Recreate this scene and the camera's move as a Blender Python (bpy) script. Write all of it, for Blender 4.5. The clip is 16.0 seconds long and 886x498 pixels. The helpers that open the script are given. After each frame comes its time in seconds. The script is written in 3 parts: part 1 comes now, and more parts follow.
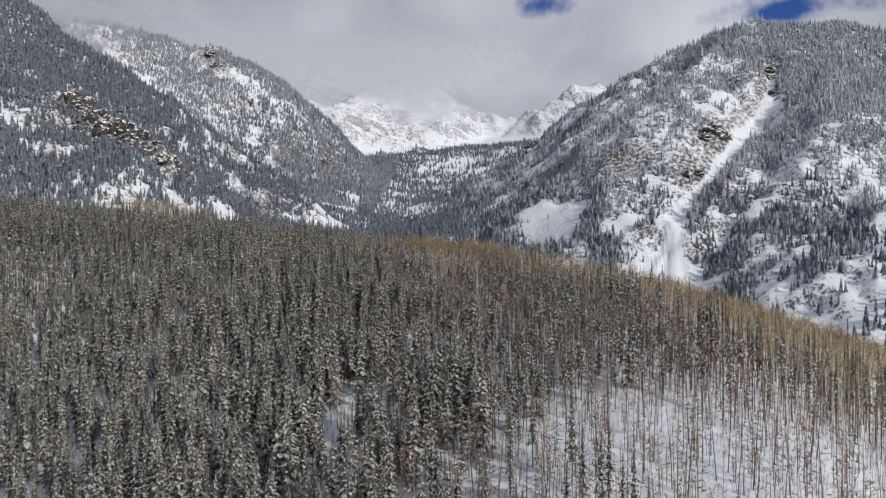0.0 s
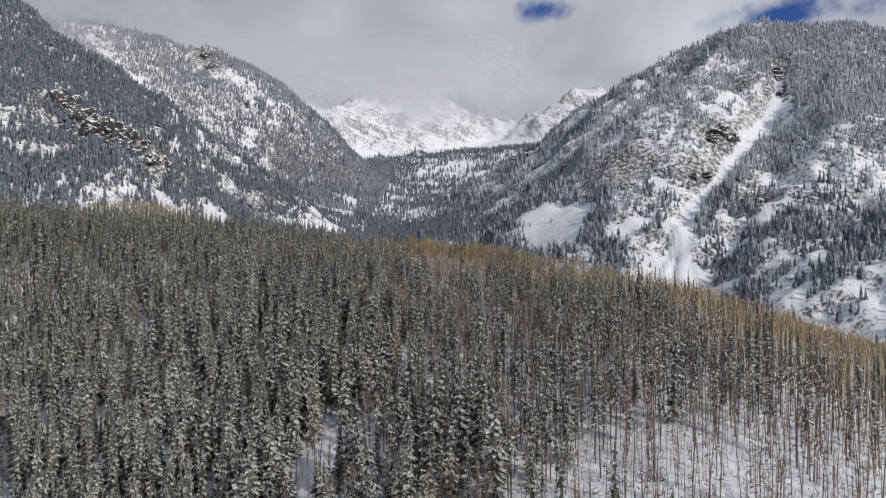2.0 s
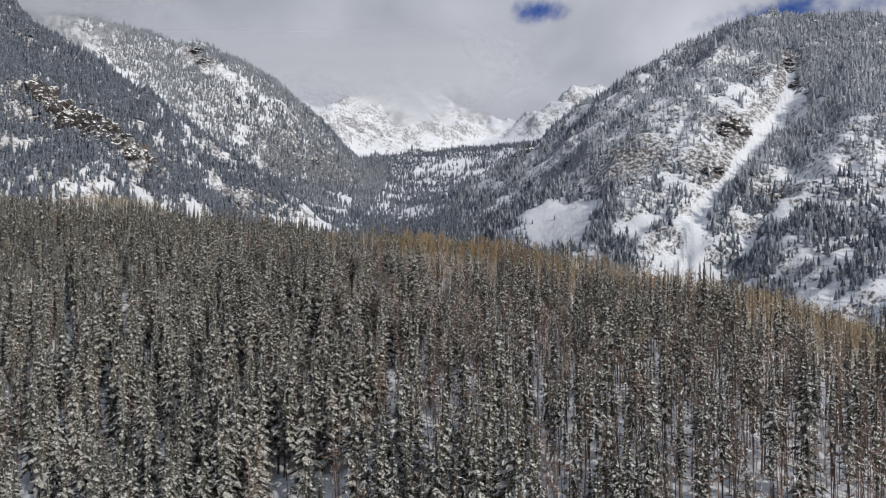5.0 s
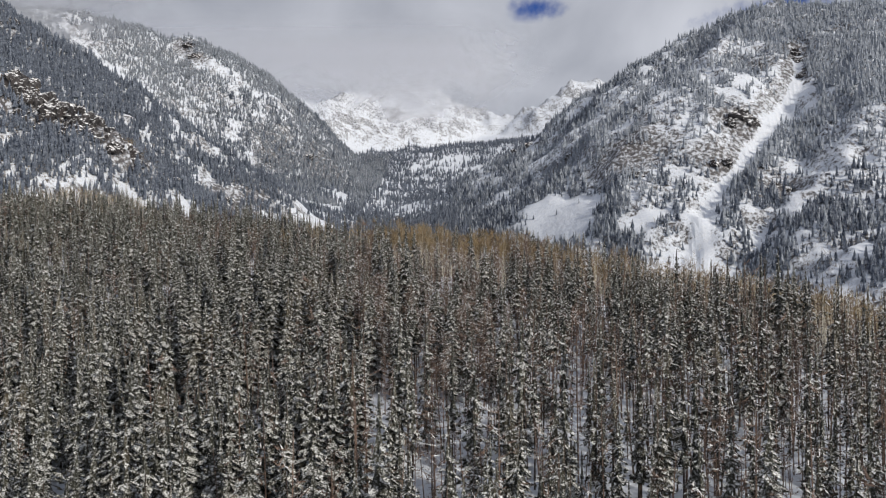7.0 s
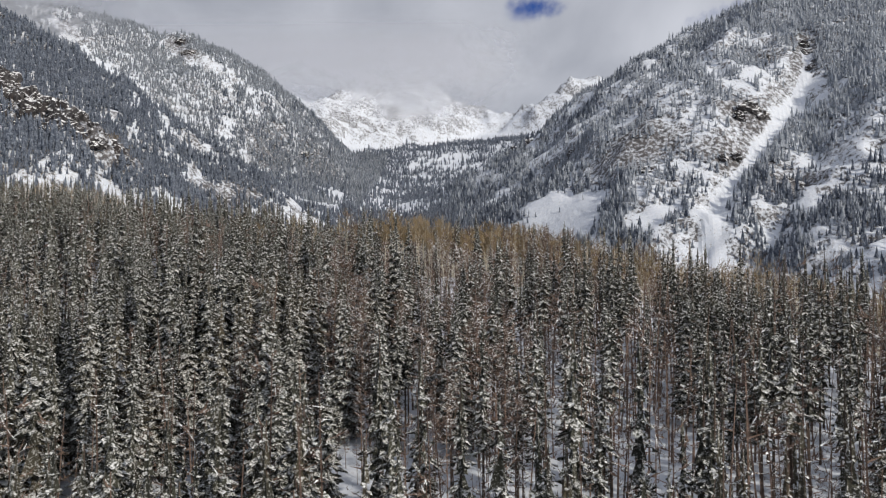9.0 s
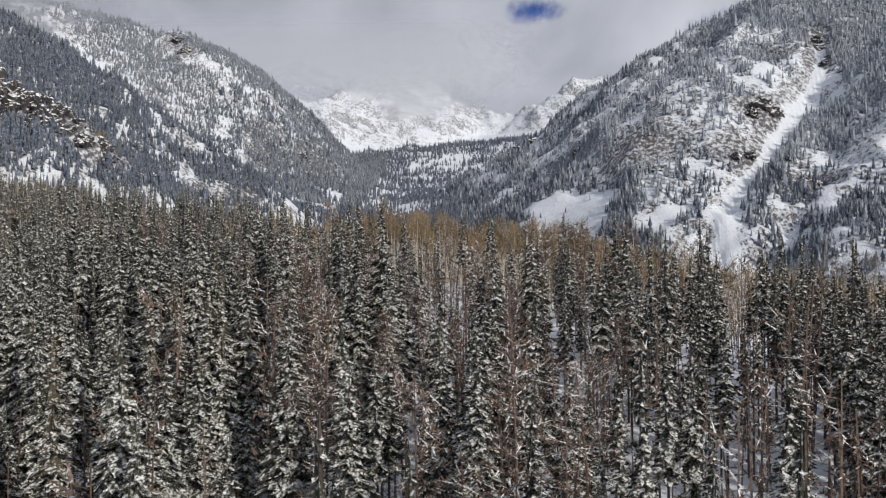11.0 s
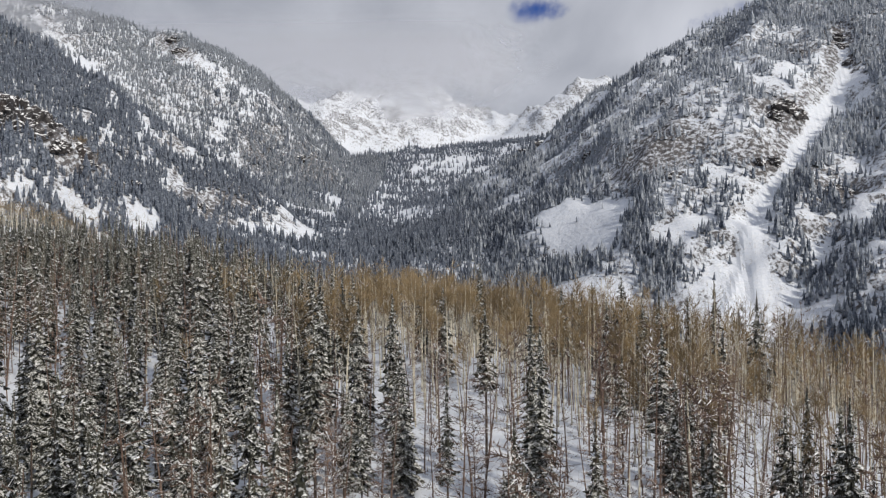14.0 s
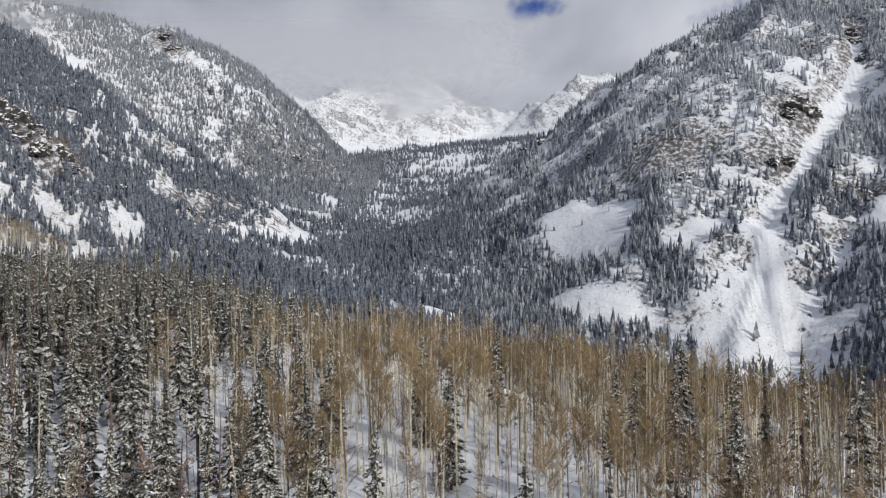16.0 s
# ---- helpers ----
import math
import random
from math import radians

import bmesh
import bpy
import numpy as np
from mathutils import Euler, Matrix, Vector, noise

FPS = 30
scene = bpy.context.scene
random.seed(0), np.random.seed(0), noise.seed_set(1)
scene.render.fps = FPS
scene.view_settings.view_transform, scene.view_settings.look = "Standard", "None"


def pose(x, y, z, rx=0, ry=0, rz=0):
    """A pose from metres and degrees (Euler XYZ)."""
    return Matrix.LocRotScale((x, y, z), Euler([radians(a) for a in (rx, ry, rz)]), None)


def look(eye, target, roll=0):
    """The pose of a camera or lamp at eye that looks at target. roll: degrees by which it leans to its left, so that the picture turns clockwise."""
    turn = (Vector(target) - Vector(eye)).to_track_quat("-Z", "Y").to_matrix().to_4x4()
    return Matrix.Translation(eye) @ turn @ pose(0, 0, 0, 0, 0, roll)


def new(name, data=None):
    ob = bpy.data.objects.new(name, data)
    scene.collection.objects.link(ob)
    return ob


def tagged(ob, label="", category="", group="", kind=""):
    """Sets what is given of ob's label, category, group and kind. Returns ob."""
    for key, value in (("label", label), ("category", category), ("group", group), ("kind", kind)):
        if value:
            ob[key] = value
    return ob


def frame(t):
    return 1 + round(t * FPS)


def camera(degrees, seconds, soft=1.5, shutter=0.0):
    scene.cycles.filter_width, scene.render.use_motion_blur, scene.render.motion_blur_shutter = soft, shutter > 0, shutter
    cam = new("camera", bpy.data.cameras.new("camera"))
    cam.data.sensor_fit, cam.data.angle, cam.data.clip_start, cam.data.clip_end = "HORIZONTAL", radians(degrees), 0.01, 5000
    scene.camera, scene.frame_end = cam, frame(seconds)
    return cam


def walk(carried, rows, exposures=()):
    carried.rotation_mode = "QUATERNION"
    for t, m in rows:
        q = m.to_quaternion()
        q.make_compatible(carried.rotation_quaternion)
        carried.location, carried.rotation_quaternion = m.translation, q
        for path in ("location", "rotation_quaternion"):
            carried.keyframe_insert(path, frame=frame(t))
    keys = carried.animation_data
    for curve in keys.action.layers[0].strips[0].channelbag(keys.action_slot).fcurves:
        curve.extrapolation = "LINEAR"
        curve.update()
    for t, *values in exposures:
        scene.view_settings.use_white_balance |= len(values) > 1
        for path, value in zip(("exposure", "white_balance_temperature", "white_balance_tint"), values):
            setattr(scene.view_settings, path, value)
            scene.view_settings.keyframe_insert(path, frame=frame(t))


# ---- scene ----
# ------------------------------------------------------------------ camera
LENS = 61.0
PATH = [
    # seconds, x, y, z, yaw, pitch, roll
    (0.0, 0.12, 0.0, 0.15, -0.17, 0.28, 0.0), (0.5, 0.05, 7.2, 0.18, -0.17, 0.36, 0.02),
    (1.0, -0.05, 14.5, 0.2, -0.19, 0.45, 0.07), (1.5, -0.17, 22.0, 0.11, -0.22, 0.54, 0.1),
    (2.0, -0.33, 29.5, -0.07, -0.26, 0.63, 0.13), (2.5, -0.48, 37.1, -0.32, -0.28, 0.72, 0.14),
    (3.0, -0.63, 44.8, -0.57, -0.32, 0.77, 0.14), (3.5, -0.77, 52.5, -0.79, -0.34, 0.78, 0.13),
    (4.0, -0.83, 60.1, -0.98, -0.37, 0.76, 0.11), (5.25, -0.95, 79.0, -1.42, -0.48, 0.68, -0.03),
    (6.5, -1.02, 98.0, -1.87, -0.58, 0.58, -0.18), (7.0, -1.02, 105.7, -2.06, -0.63, 0.54, -0.29),
    (7.5, -0.99, 113.4, -2.29, -0.66, 0.54, -0.41), (8.0, -0.97, 121.2, -2.41, -0.68, 0.52, -0.5),
    (8.5, -0.99, 128.8, -2.46, -0.71, 0.5, -0.51), (9.0, -0.99, 136.5, -2.6, -0.73, 0.52, -0.53),
    (10.25, -1.06, 155.8, -2.85, -0.70, 0.63, -0.53), (11.5, -1.14, 175.3, -2.27, -0.65, 0.73, -0.53),
    (12.0, -1.17, 183.1, -0.33, -0.63, 0.72, -0.54), (12.5, -1.17, 190.9, 2.45, -0.6, 0.78, -0.56),
    (13.0, -1.18, 198.5, 5.05, -0.57, 0.8, -0.55), (13.5, -1.23, 206.1, 7.4, -0.52, 0.76, -0.54),
    (14.0, -1.31, 213.5, 9.5, -0.49, 0.69, -0.57), (14.5, -1.43, 220.8, 11.6, -0.46, 0.59, -0.66),
    (15.0, -1.61, 228.2, 13.65, -0.45, 0.52, -0.71), (15.5, -1.76, 235.6, 15.45, -0.47, 0.49, -0.75),
    (16.0, -1.8, 243.0, 16.8, -0.57, 0.48, -0.75),
]


def aim(yaw, pitch, roll):
    turn = Matrix.Rotation(radians(yaw), 4, "Z") @ Matrix.Rotation(radians(90 + pitch), 4, "X")
    return turn @ Matrix.Rotation(radians(roll), 4, "Z")


cam = camera(LENS, 16.0, soft=1.3)
walk(cam, [(t, Matrix.Translation((x, y, z)) @ aim(a, p, r)) for t, x, y, z, a, p, r in PATH],
     exposures=[(0.0, 0.02), (16.0, 0.02)])

# ------------------------------------------------------------------ light
SUN_FROM = Vector((0.56, -0.60, 0.42)).normalized()     # low sun behind, over the right shoulder
sun_data = bpy.data.lights.new("sun", "SUN")
sun_data.energy, sun_data.angle, sun_data.color = 3.1, radians(1.2), (1.0, 0.925, 0.81)
sun = new("sun", sun_data)
sun.matrix_world = look(SUN_FROM * 100, (0, 0, 0))

world = bpy.data.worlds.new("sky")
world.use_nodes = True
scene.world = world


class Nodes:
    """A short way to write node trees."""

    def __init__(self, tree):
        self.tree = tree
        tree.nodes.clear()

    def put(self, value, socket):
        if isinstance(value, bpy.types.NodeSocket):
            self.tree.links.new(value, socket)
        elif value is not None:
            socket.default_value = value

    def add(self, kind, inputs=()):
        node = self.tree.nodes.new(kind)
        for key, value in dict(inputs).items():
            self.put(value, node.inputs[key])
        return node

    def math(self, op, a, b=None, c=None, clamp=False):
        node = self.add("ShaderNodeMath")
        node.operation, node.use_clamp = op, clamp
        for n, value in enumerate((a, b, c)):
            self.put(value, node.inputs[n])
        return node.outputs[0]

    def vec(self, op, a, b=None):
        node = self.add("ShaderNodeVectorMath")
        node.operation = op
        self.put(a, node.inputs[0])
        self.put(b, node.inputs[1])
        return node

    def noise(self, where, scale, detail=3.0, rough=0.55, warp=0.0):
        node = self.add("ShaderNodeTexNoise", {"Vector": where, "Scale": scale, "Detail": detail,
                                               "Roughness": rough, "Distortion": warp})
        return node.outputs["Fac"]

    def ramp(self, fac, low, high):
        """0 below low, 1 above high, smooth between."""
        node = self.add("ShaderNodeMapRange", {"Value": fac, "From Min": low, "From Max": high})
        node.interpolation_type = "SMOOTHSTEP"
        return node.outputs["Result"]

    def mix(self, fac, a, b, blend="MIX"):
        node = self.add("ShaderNodeMix")
        node.data_type, node.blend_type = "RGBA", blend
        self.put(fac, node.inputs[0])
        self.put(a if not isinstance(a, tuple) else (*a, 1)[:4], node.inputs[6])
        self.put(b if not isinstance(b, tuple) else (*b, 1)[:4], node.inputs[7])
        return node.outputs[2]

    def stretch(self, where, scale):
        node = self.add("ShaderNodeMapping", {"Vector": where, "Scale": scale})
        return node.outputs[0]


def build_sky():
    n = Nodes(world.node_tree)
    way = n.add("ShaderNodeTexCoord").outputs["Generated"]
    sky = n.add("ShaderNodeTexSky")
    sky.sky_type, sky.sun_disc = "NISHITA", False
    sky.sun_elevation, sky.sun_rotation = math.asin(SUN_FROM.z), math.atan2(SUN_FROM.x, SUN_FROM.y)
    blue = n.vec("SCALE", sky.outputs[0])
    blue.inputs["Scale"].default_value = 0.075
    big = n.noise(n.stretch(way, (1.0, 1.0, 1.5)), 2.6, 3.0, 0.5, 0.2)
    fine = n.noise(n.stretch(way, (1.0, 1.0, 1.2)), 6.0, 5.0, 0.55, 0.5)
    side = n.add("ShaderNodeSeparateXYZ", {0: way}).outputs[0]
    tone = n.math("ADD", n.math("MULTIPLY", big, 0.65), n.math("MULTIPLY", fine, 0.35))
    tone = n.math("ADD", tone, n.math("MULTIPLY", side, 0.22))
    cloud = n.mix(n.ramp(tone, 0.26, 0.72), (0.285, 0.305, 0.36), (0.60, 0.62, 0.685))
    gap = None
    ragged = n.math("MULTIPLY", n.math("SUBTRACT", n.noise(way, 22.0, 6.0, 0.62), 0.5), 2.4)
    for x, z, wide, high in ((0.136, 0.331, 0.030, 0.014), (0.466, 0.325, 0.088, 0.018)):
        centre = Vector((x, 1.0, z)).normalized()
        off = n.vec("SUBTRACT", way, tuple(centre)).outputs[0]
        off = n.vec("DIVIDE", off, (wide, wide, high)).outputs[0]
        far = n.vec("LENGTH", off).outputs["Value"]
        hole = n.ramp(n.math("SUBTRACT", 1.2, n.math("ADD", far, ragged)), -0.1, 1.0)
        gap = hole if gap is None else n.math("MAXIMUM", gap, hole)
    deep = n.mix(1.0, blue.outputs[0], (0.26, 0.42, 0.95), "MULTIPLY")
    colour = n.mix(gap, cloud, deep)
    back = n.add("ShaderNodeBackground", {"Color": colour, "Strength": 1.0})
    n.tree.links.new(back.outputs[0], n.add("ShaderNodeOutputWorld").inputs[0])


build_sky()


# ------------------------------------------------------------------ materials
def material(name, build):
    made = bpy.data.materials.new(name)
    made.use_nodes = True
    n = Nodes(made.node_tree)
    build(n)
    return made


def surface(n, colour, rough=0.8, bump=None, strength=0.5, distance=0.1, spec=0.3):
    shader = n.add("ShaderNodeBsdfPrincipled", {"Base Color": colour if not isinstance(colour, tuple) else (*colour, 1)[:4],
                                                "Roughness": rough, "Specular IOR Level": spec})
    if bump is not None:
        node = n.add("ShaderNodeBump", {"Height": bump, "Strength": strength, "Distance": distance})
        n.tree.links.new(node.outputs[0], shader.inputs["Normal"])
    n.tree.links.new(shader.outputs[0], n.add("ShaderNodeOutputMaterial").inputs[0])


def needles(snow_low, snow_high, dark, light, grain, patchy=0.7, lying=0.22, frost=(0.78, 0.79, 0.79), withered=(0.085, 0.072, 0.05)):
    def build(n):
        geo = n.add("ShaderNodeNewGeometry")
        where, up = geo.outputs["Position"], n.add("ShaderNodeSeparateXYZ", {0: geo.outputs["Normal"]}).outputs[2]
        tree = n.noise(where, 0.22, 2.0)
        fine = n.noise(where, grain, 3.0, 0.65)
        green = n.mix(n.ramp(tree, 0.35, 0.65), dark, light)
        green = n.mix(n.ramp(n.noise(where, 0.06, 2.0), 0.55, 0.7), green, withered)
        amount = n.math("ADD", n.math("MULTIPLY", up, lying), n.math("MULTIPLY", n.ramp(fine, 0.36, 0.64), patchy))
        amount = n.math("ADD", amount, n.math("MULTIPLY", n.math("SUBTRACT", tree, 0.5), 0.35))
        colour = n.mix(n.ramp(amount, snow_low, snow_high), green, frost)
        surface(n, colour, 0.85, fine, 0.6, 0.15, 0.15)
    return build


def bark(pale, dark, grain=4.0, snow=0.0):
    def build(n):
        geo = n.add("ShaderNodeNewGeometry")
        where = geo.outputs["Position"]
        tree = n.noise(n.stretch(where, (1, 1, 0.05)), 0.35, 1.0)
        mark = n.noise(n.stretch(where, (1, 1, 1.6)), grain, 4.0, 0.65)
        colour = n.mix(n.ramp(n.math("ADD", n.math("MULTIPLY", mark, 0.7), n.math("MULTIPLY", tree, 0.3)), 0.36, 0.6), dark, pale)
        if snow:
            up = n.add("ShaderNodeSeparateXYZ", {0: geo.outputs["Normal"]}).outputs[2]
            colour = n.mix(n.ramp(n.math("ADD", n.math("MULTIPLY", up, 0.5), n.noise(where, 3.0)), 1.0 - snow, 1.15 - snow), colour, (0.78, 0.8, 0.82))
        surface(n, colour, 0.85, mark, 0.5, 0.05, 0.2)
    return build


def land(n):
    geo = n.add("ShaderNodeNewGeometry")
    where = geo.outputs["Position"]
    up = n.add("ShaderNodeSeparateXYZ", {0: geo.outputs["True Normal"]}).outputs[2]
    crag = n.noise(where, 0.035, 6.0, 0.62)
    fine = n.noise(where, 0.3, 6.0, 0.65)
    drift = n.noise(where, 0.09, 4.0, 0.6)
    far = n.add("ShaderNodeSeparateXYZ", {0: where}).outputs[1]
    # bare rock where the snow cannot lie
    steep = n.math("SUBTRACT", 0.97, up)
    chip = n.noise(n.stretch(where, (1, 1, 0.6)), 0.11, 5.0, 0.7)
    bare = n.math("ADD", n.math("MULTIPLY", steep, 2.1), n.math("ADD", n.math("MULTIPLY", n.math("SUBTRACT", crag, 0.5), 0.8), n.math("MULTIPLY", n.math("SUBTRACT", chip, 0.5), 2.2)))
    smooth = n.add("ShaderNodeAttribute")
    smooth.attribute_name = "swept"
    broken = n.add("ShaderNodeAttribute")
    broken.attribute_name = "craggy"
    speck = n.noise(n.stretch(where, (1, 1, 0.7)), 0.33, 4.0, 0.7)
    bare = n.math("ADD", bare, n.math("ADD", n.math("MULTIPLY", n.math("SUBTRACT", speck, 0.5), 1.5), n.math("MULTIPLY", broken.outputs["Fac"], 0.9)))
    bare = n.math("SUBTRACT", bare, smooth.outputs["Fac"])
    rock = n.mix(n.ramp(fine, 0.35, 0.65), (0.030, 0.027, 0.028), (0.105, 0.092, 0.088))
    snow = n.mix(n.ramp(fine, 0.3, 0.7), (0.61, 0.655, 0.735), (0.715, 0.745, 0.80))
    brush = n.math("MULTIPLY", n.ramp(n.noise(where, 0.8, 5.0, 0.7), 0.56, 0.66), n.ramp(drift, 0.42, 0.6))
    snow = n.mix(n.math("MULTIPLY", brush, 0.55), snow, (0.16, 0.12, 0.085))
    # snow caught on the ledges
    ledges = n.noise(n.stretch(where, (1.0, 1.0, 0.8)), 0.26, 5.0, 0.7, 0.2)
    ledges = n.ramp(n.math("ADD", ledges, n.math("MULTIPLY", broken.outputs["Fac"], 0.05)), 0.44, 0.56)
    colour = n.mix(n.math("MULTIPLY", n.ramp(bare, 0.58, 0.74), n.math("ADD", n.math("MULTIPLY", ledges, 0.75), 0.2)), snow, rock)
    height = n.math("ADD", n.math("MULTIPLY", crag, 6.0), n.math("MULTIPLY", fine, 1.2))
    mountain = n.math("MULTIPLY", n.ramp(far, 500.0, 700.0), n.math("SUBTRACT", 1.0, n.math("MULTIPLY", smooth.outputs["Fac"], 0.9)))
    height = n.math("ADD", n.math("MULTIPLY", height, mountain), n.math("MULTIPLY", n.noise(where, 0.7, 3.0), 0.25))
    surface(n, colour, 0.75, height, 0.8, 1.0, 0.25)


def cliff(n):
    geo = n.add("ShaderNodeNewGeometry")
    where = geo.outputs["Position"]
    up = n.add("ShaderNodeSeparateXYZ", {0: geo.outputs["True Normal"]}).outputs[2]
    grain = n.noise(n.stretch(where, (1, 1, 0.5)), 0.25, 6.0, 0.65)
    stain = n.noise(where, 0.07, 3.0)
    rock = n.mix(n.ramp(grain, 0.35, 0.65), (0.024, 0.023, 0.025), (0.082, 0.077, 0.078))
    rock = n.mix(n.ramp(stain, 0.5, 0.65), rock, (0.050, 0.043, 0.043))
    ledge = n.noise(n.stretch(where, (0.5, 0.5, 2.0)), 0.35, 4.0, 0.6, 0.4)
    lying = n.ramp(n.math("ADD", n.math("MULTIPLY", up, 0.7), n.math("MULTIPLY", n.math("SUBTRACT", ledge, 0.5), 2.8)), 0.36, 0.5)
    surface(n, n.mix(lying, rock, (0.8, 0.81, 0.83)), 0.85, grain, 0.9, 1.5, 0.25)


def mist(low, high, thick, edge):
    def build(n):
        where = n.add("ShaderNodeNewGeometry").outputs["Position"]
        z = n.add("ShaderNodeSeparateXYZ", {0: where}).outputs[2]
        puff = n.noise(n.stretch(where, (1, 1, 1.4)), 0.0045, 6.0, 0.6, 0.5)
        rise = n.math("ADD", z, n.math("MULTIPLY", n.math("SUBTRACT", puff, 0.5), 420.0))
        dense = n.math("MULTIPLY", n.ramp(rise, low, high), thick)
        if edge:
            wide = n.add("ShaderNodeSeparateXYZ", {0: where}).outputs[0]
            wide = n.math("ADD", wide, n.math("MULTIPLY", n.math("SUBTRACT", puff, 0.5), 500.0))
            dense = n.math("MULTIPLY", dense, n.math("SUBTRACT", 1.0, n.ramp(wide, edge - 220.0, edge)))
        dense = n.math("MULTIPLY", dense, n.math("SUBTRACT", 1.0, n.ramp(z, 640.0, 800.0)))
        body = n.add("ShaderNodeBsdfDiffuse", {"Color": (0.585, 0.605, 0.66, 1)})
        glow = n.add("ShaderNodeBsdfTranslucent", {"Color": (0.585, 0.605, 0.66, 1)})
        half = n.add("ShaderNodeMixShader", {0: 0.5, 1: body.outputs[0], 2: glow.outputs[0]})
        clear = n.add("ShaderNodeBsdfTransparent")
        full = n.add("ShaderNodeMixShader", {0: dense, 1: clear.outputs[0], 2: half.outputs[0]})
        n.tree.links.new(full.outputs[0], n.add("ShaderNodeOutputMaterial").inputs[0])
    return build


SNOW_GROUND = material("snow_ground", land)
ROCK = material("snowy_rock", cliff)
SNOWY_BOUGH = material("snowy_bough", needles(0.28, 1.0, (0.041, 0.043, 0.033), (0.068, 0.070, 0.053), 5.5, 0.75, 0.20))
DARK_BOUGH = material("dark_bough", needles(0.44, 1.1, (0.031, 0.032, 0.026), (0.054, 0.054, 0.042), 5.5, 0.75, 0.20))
HAZY_FAR_NEEDLES = material("hazy_far_needles", needles(-0.42, 1.1, (0.026, 0.033, 0.042), (0.046, 0.056, 0.066), 0.8, 0.3, 0.22, (0.70, 0.76, 0.86), (0.060, 0.066, 0.070)))
HAZY_RIDGE_NEEDLES = material("hazy_ridge_needles", needles(-0.24, 1.12, (0.024, 0.031, 0.041), (0.042, 0.053, 0.065), 0.8, 0.3, 0.22, (0.70, 0.76, 0.86), (0.056, 0.062, 0.070)))
SHADED_NEEDLES = material("shaded_needles", needles(-0.08, 1.2, (0.022, 0.032, 0.054), (0.038, 0.052, 0.082), 0.8, 0.3, 0.22, (0.70, 0.76, 0.86), (0.040, 0.050, 0.072)))
CONIFER_BARK = material("conifer_bark", bark((0.10, 0.077, 0.063), (0.038, 0.029, 0.025), 4.0, 0.2))
ASPEN_BARK = material("aspen_bark", bark((0.64, 0.60, 0.50), (0.30, 0.27, 0.21), 2.5))
ASPEN_TWIG = material("aspen_twigs", bark((0.25, 0.186, 0.106), (0.15, 0.112, 0.066), 0.8))
SNAG_BARK = material("snag_bark", bark((0.20, 0.143, 0.116), (0.076, 0.053, 0.045), 3.0, 0.3))


# ------------------------------------------------------------------ the lie of the land
def lattice(ix, iy, seed):
    h = (ix.astype(np.int64) * 374761393 + iy.astype(np.int64) * 668265263 + seed * 974634541) & 0x7FFFFFFF
    h = ((h ^ (h >> 13)) * 1274126177) & 0x7FFFFFFF
    return ((h ^ (h >> 16)) & 0xFFFF) / 65535.0


def waves(x, y, size, seed):
    """Smooth noise from -1 to 1 whose lumps are about that many metres."""
    x, y = np.asarray(x, float) / size, np.asarray(y, float) / size
    ix, iy = np.floor(x), np.floor(y)
    u, v = x - ix, y - iy
    u, v = u * u * (3 - 2 * u), v * v * (3 - 2 * v)
    a, b = lattice(ix, iy, seed), lattice(ix + 1, iy, seed)
    c, d = lattice(ix, iy + 1, seed), lattice(ix + 1, iy + 1, seed)
    return 2 * ((a * (1 - u) + b * u) * (1 - v) + (c * (1 - u) + d * u) * v) - 1


def ridged(x, y, size, seed, octaves=4):
    total, gain = 0, 1.0
    for n in range(octaves):
        total = total + gain * (1 - 2 * np.abs(waves(x + 31 * n, y - 17 * n, size / 2**n, seed + n)))
        gain *= 0.5
    return total


def to_line(x, y, line):
    """Distance to a line of (x, y, z) and the z there, piece by piece."""
    for (ax, ay, az), (bx, by, bz) in zip(line, line[1:]):
        lx, ly = bx - ax, by - ay
        s = np.clip(((x - ax) * lx + (y - ay) * ly) / (lx * lx + ly * ly), 0, 1)
        yield np.hypot(x - ax - s * lx, y - ay - s * ly), az + s * (bz - az)


def crest(x, y, line, slope, bend):
    return np.max([z - slope * d - bend * d * d for d, z in to_line(x, y, line)], axis=0)


def nearest(x, y, line):
    return np.min([d for d, _ in to_line(x, y, line)], axis=0)


RIGHT_RIDGE = [(60, 1640, 130), (141, 1500, 178), (241, 1450, 248), (328, 1400, 304), (428, 1350, 359), (521, 1300, 391), (633, 1250, 379), (715, 1200, 333), (1100, 1000, 310), (1700, 700, 200)]
RIGHT_SPUR = [(480, 1290, 366), (370, 1120, 258), (190, 945, 62), (130, 860, -10)]
SUN_SPUR = [(633, 1250, 350), (520, 1010, 220), (430, 865, 105), (350, 760, -10)]
NEAR_SPUR = [(900, 900, 250), (600, 760, 120), (417, 690, 40), (300, 640, -55)]
GULLY = [(505, 1140, 0), (462, 1061, 0), (395, 985, 0), (318, 900, 0), (268, 850, 0)]
LEFT_RIDGE = [(-1700, 900, 430), (-1100, 1350, 490), (-889, 1500, 500), (-791, 1600, 500), (-686, 1700, 497), (-590, 1780, 480), (-536, 1800, 500), (-484, 1870, 474), (-384, 2000, 385), (-308, 2100, 305), (-234, 2150, 222), (-190, 2180, 190)]
LEFT_SPUR = [(-1000, 1120, 475), (-681, 1150, 402), (-576, 1130, 334), (-402, 1100, 222), (-289, 1080, 142), (-225, 1050, 60), (-165, 990, -10)]
LEFT_FOOT = [(-900, 960, 330), (-560, 930, 232), (-411, 890, 166), (-359, 872, 128), (-329, 860, 104), (-290, 845, 58), (-240, 825, 5)]
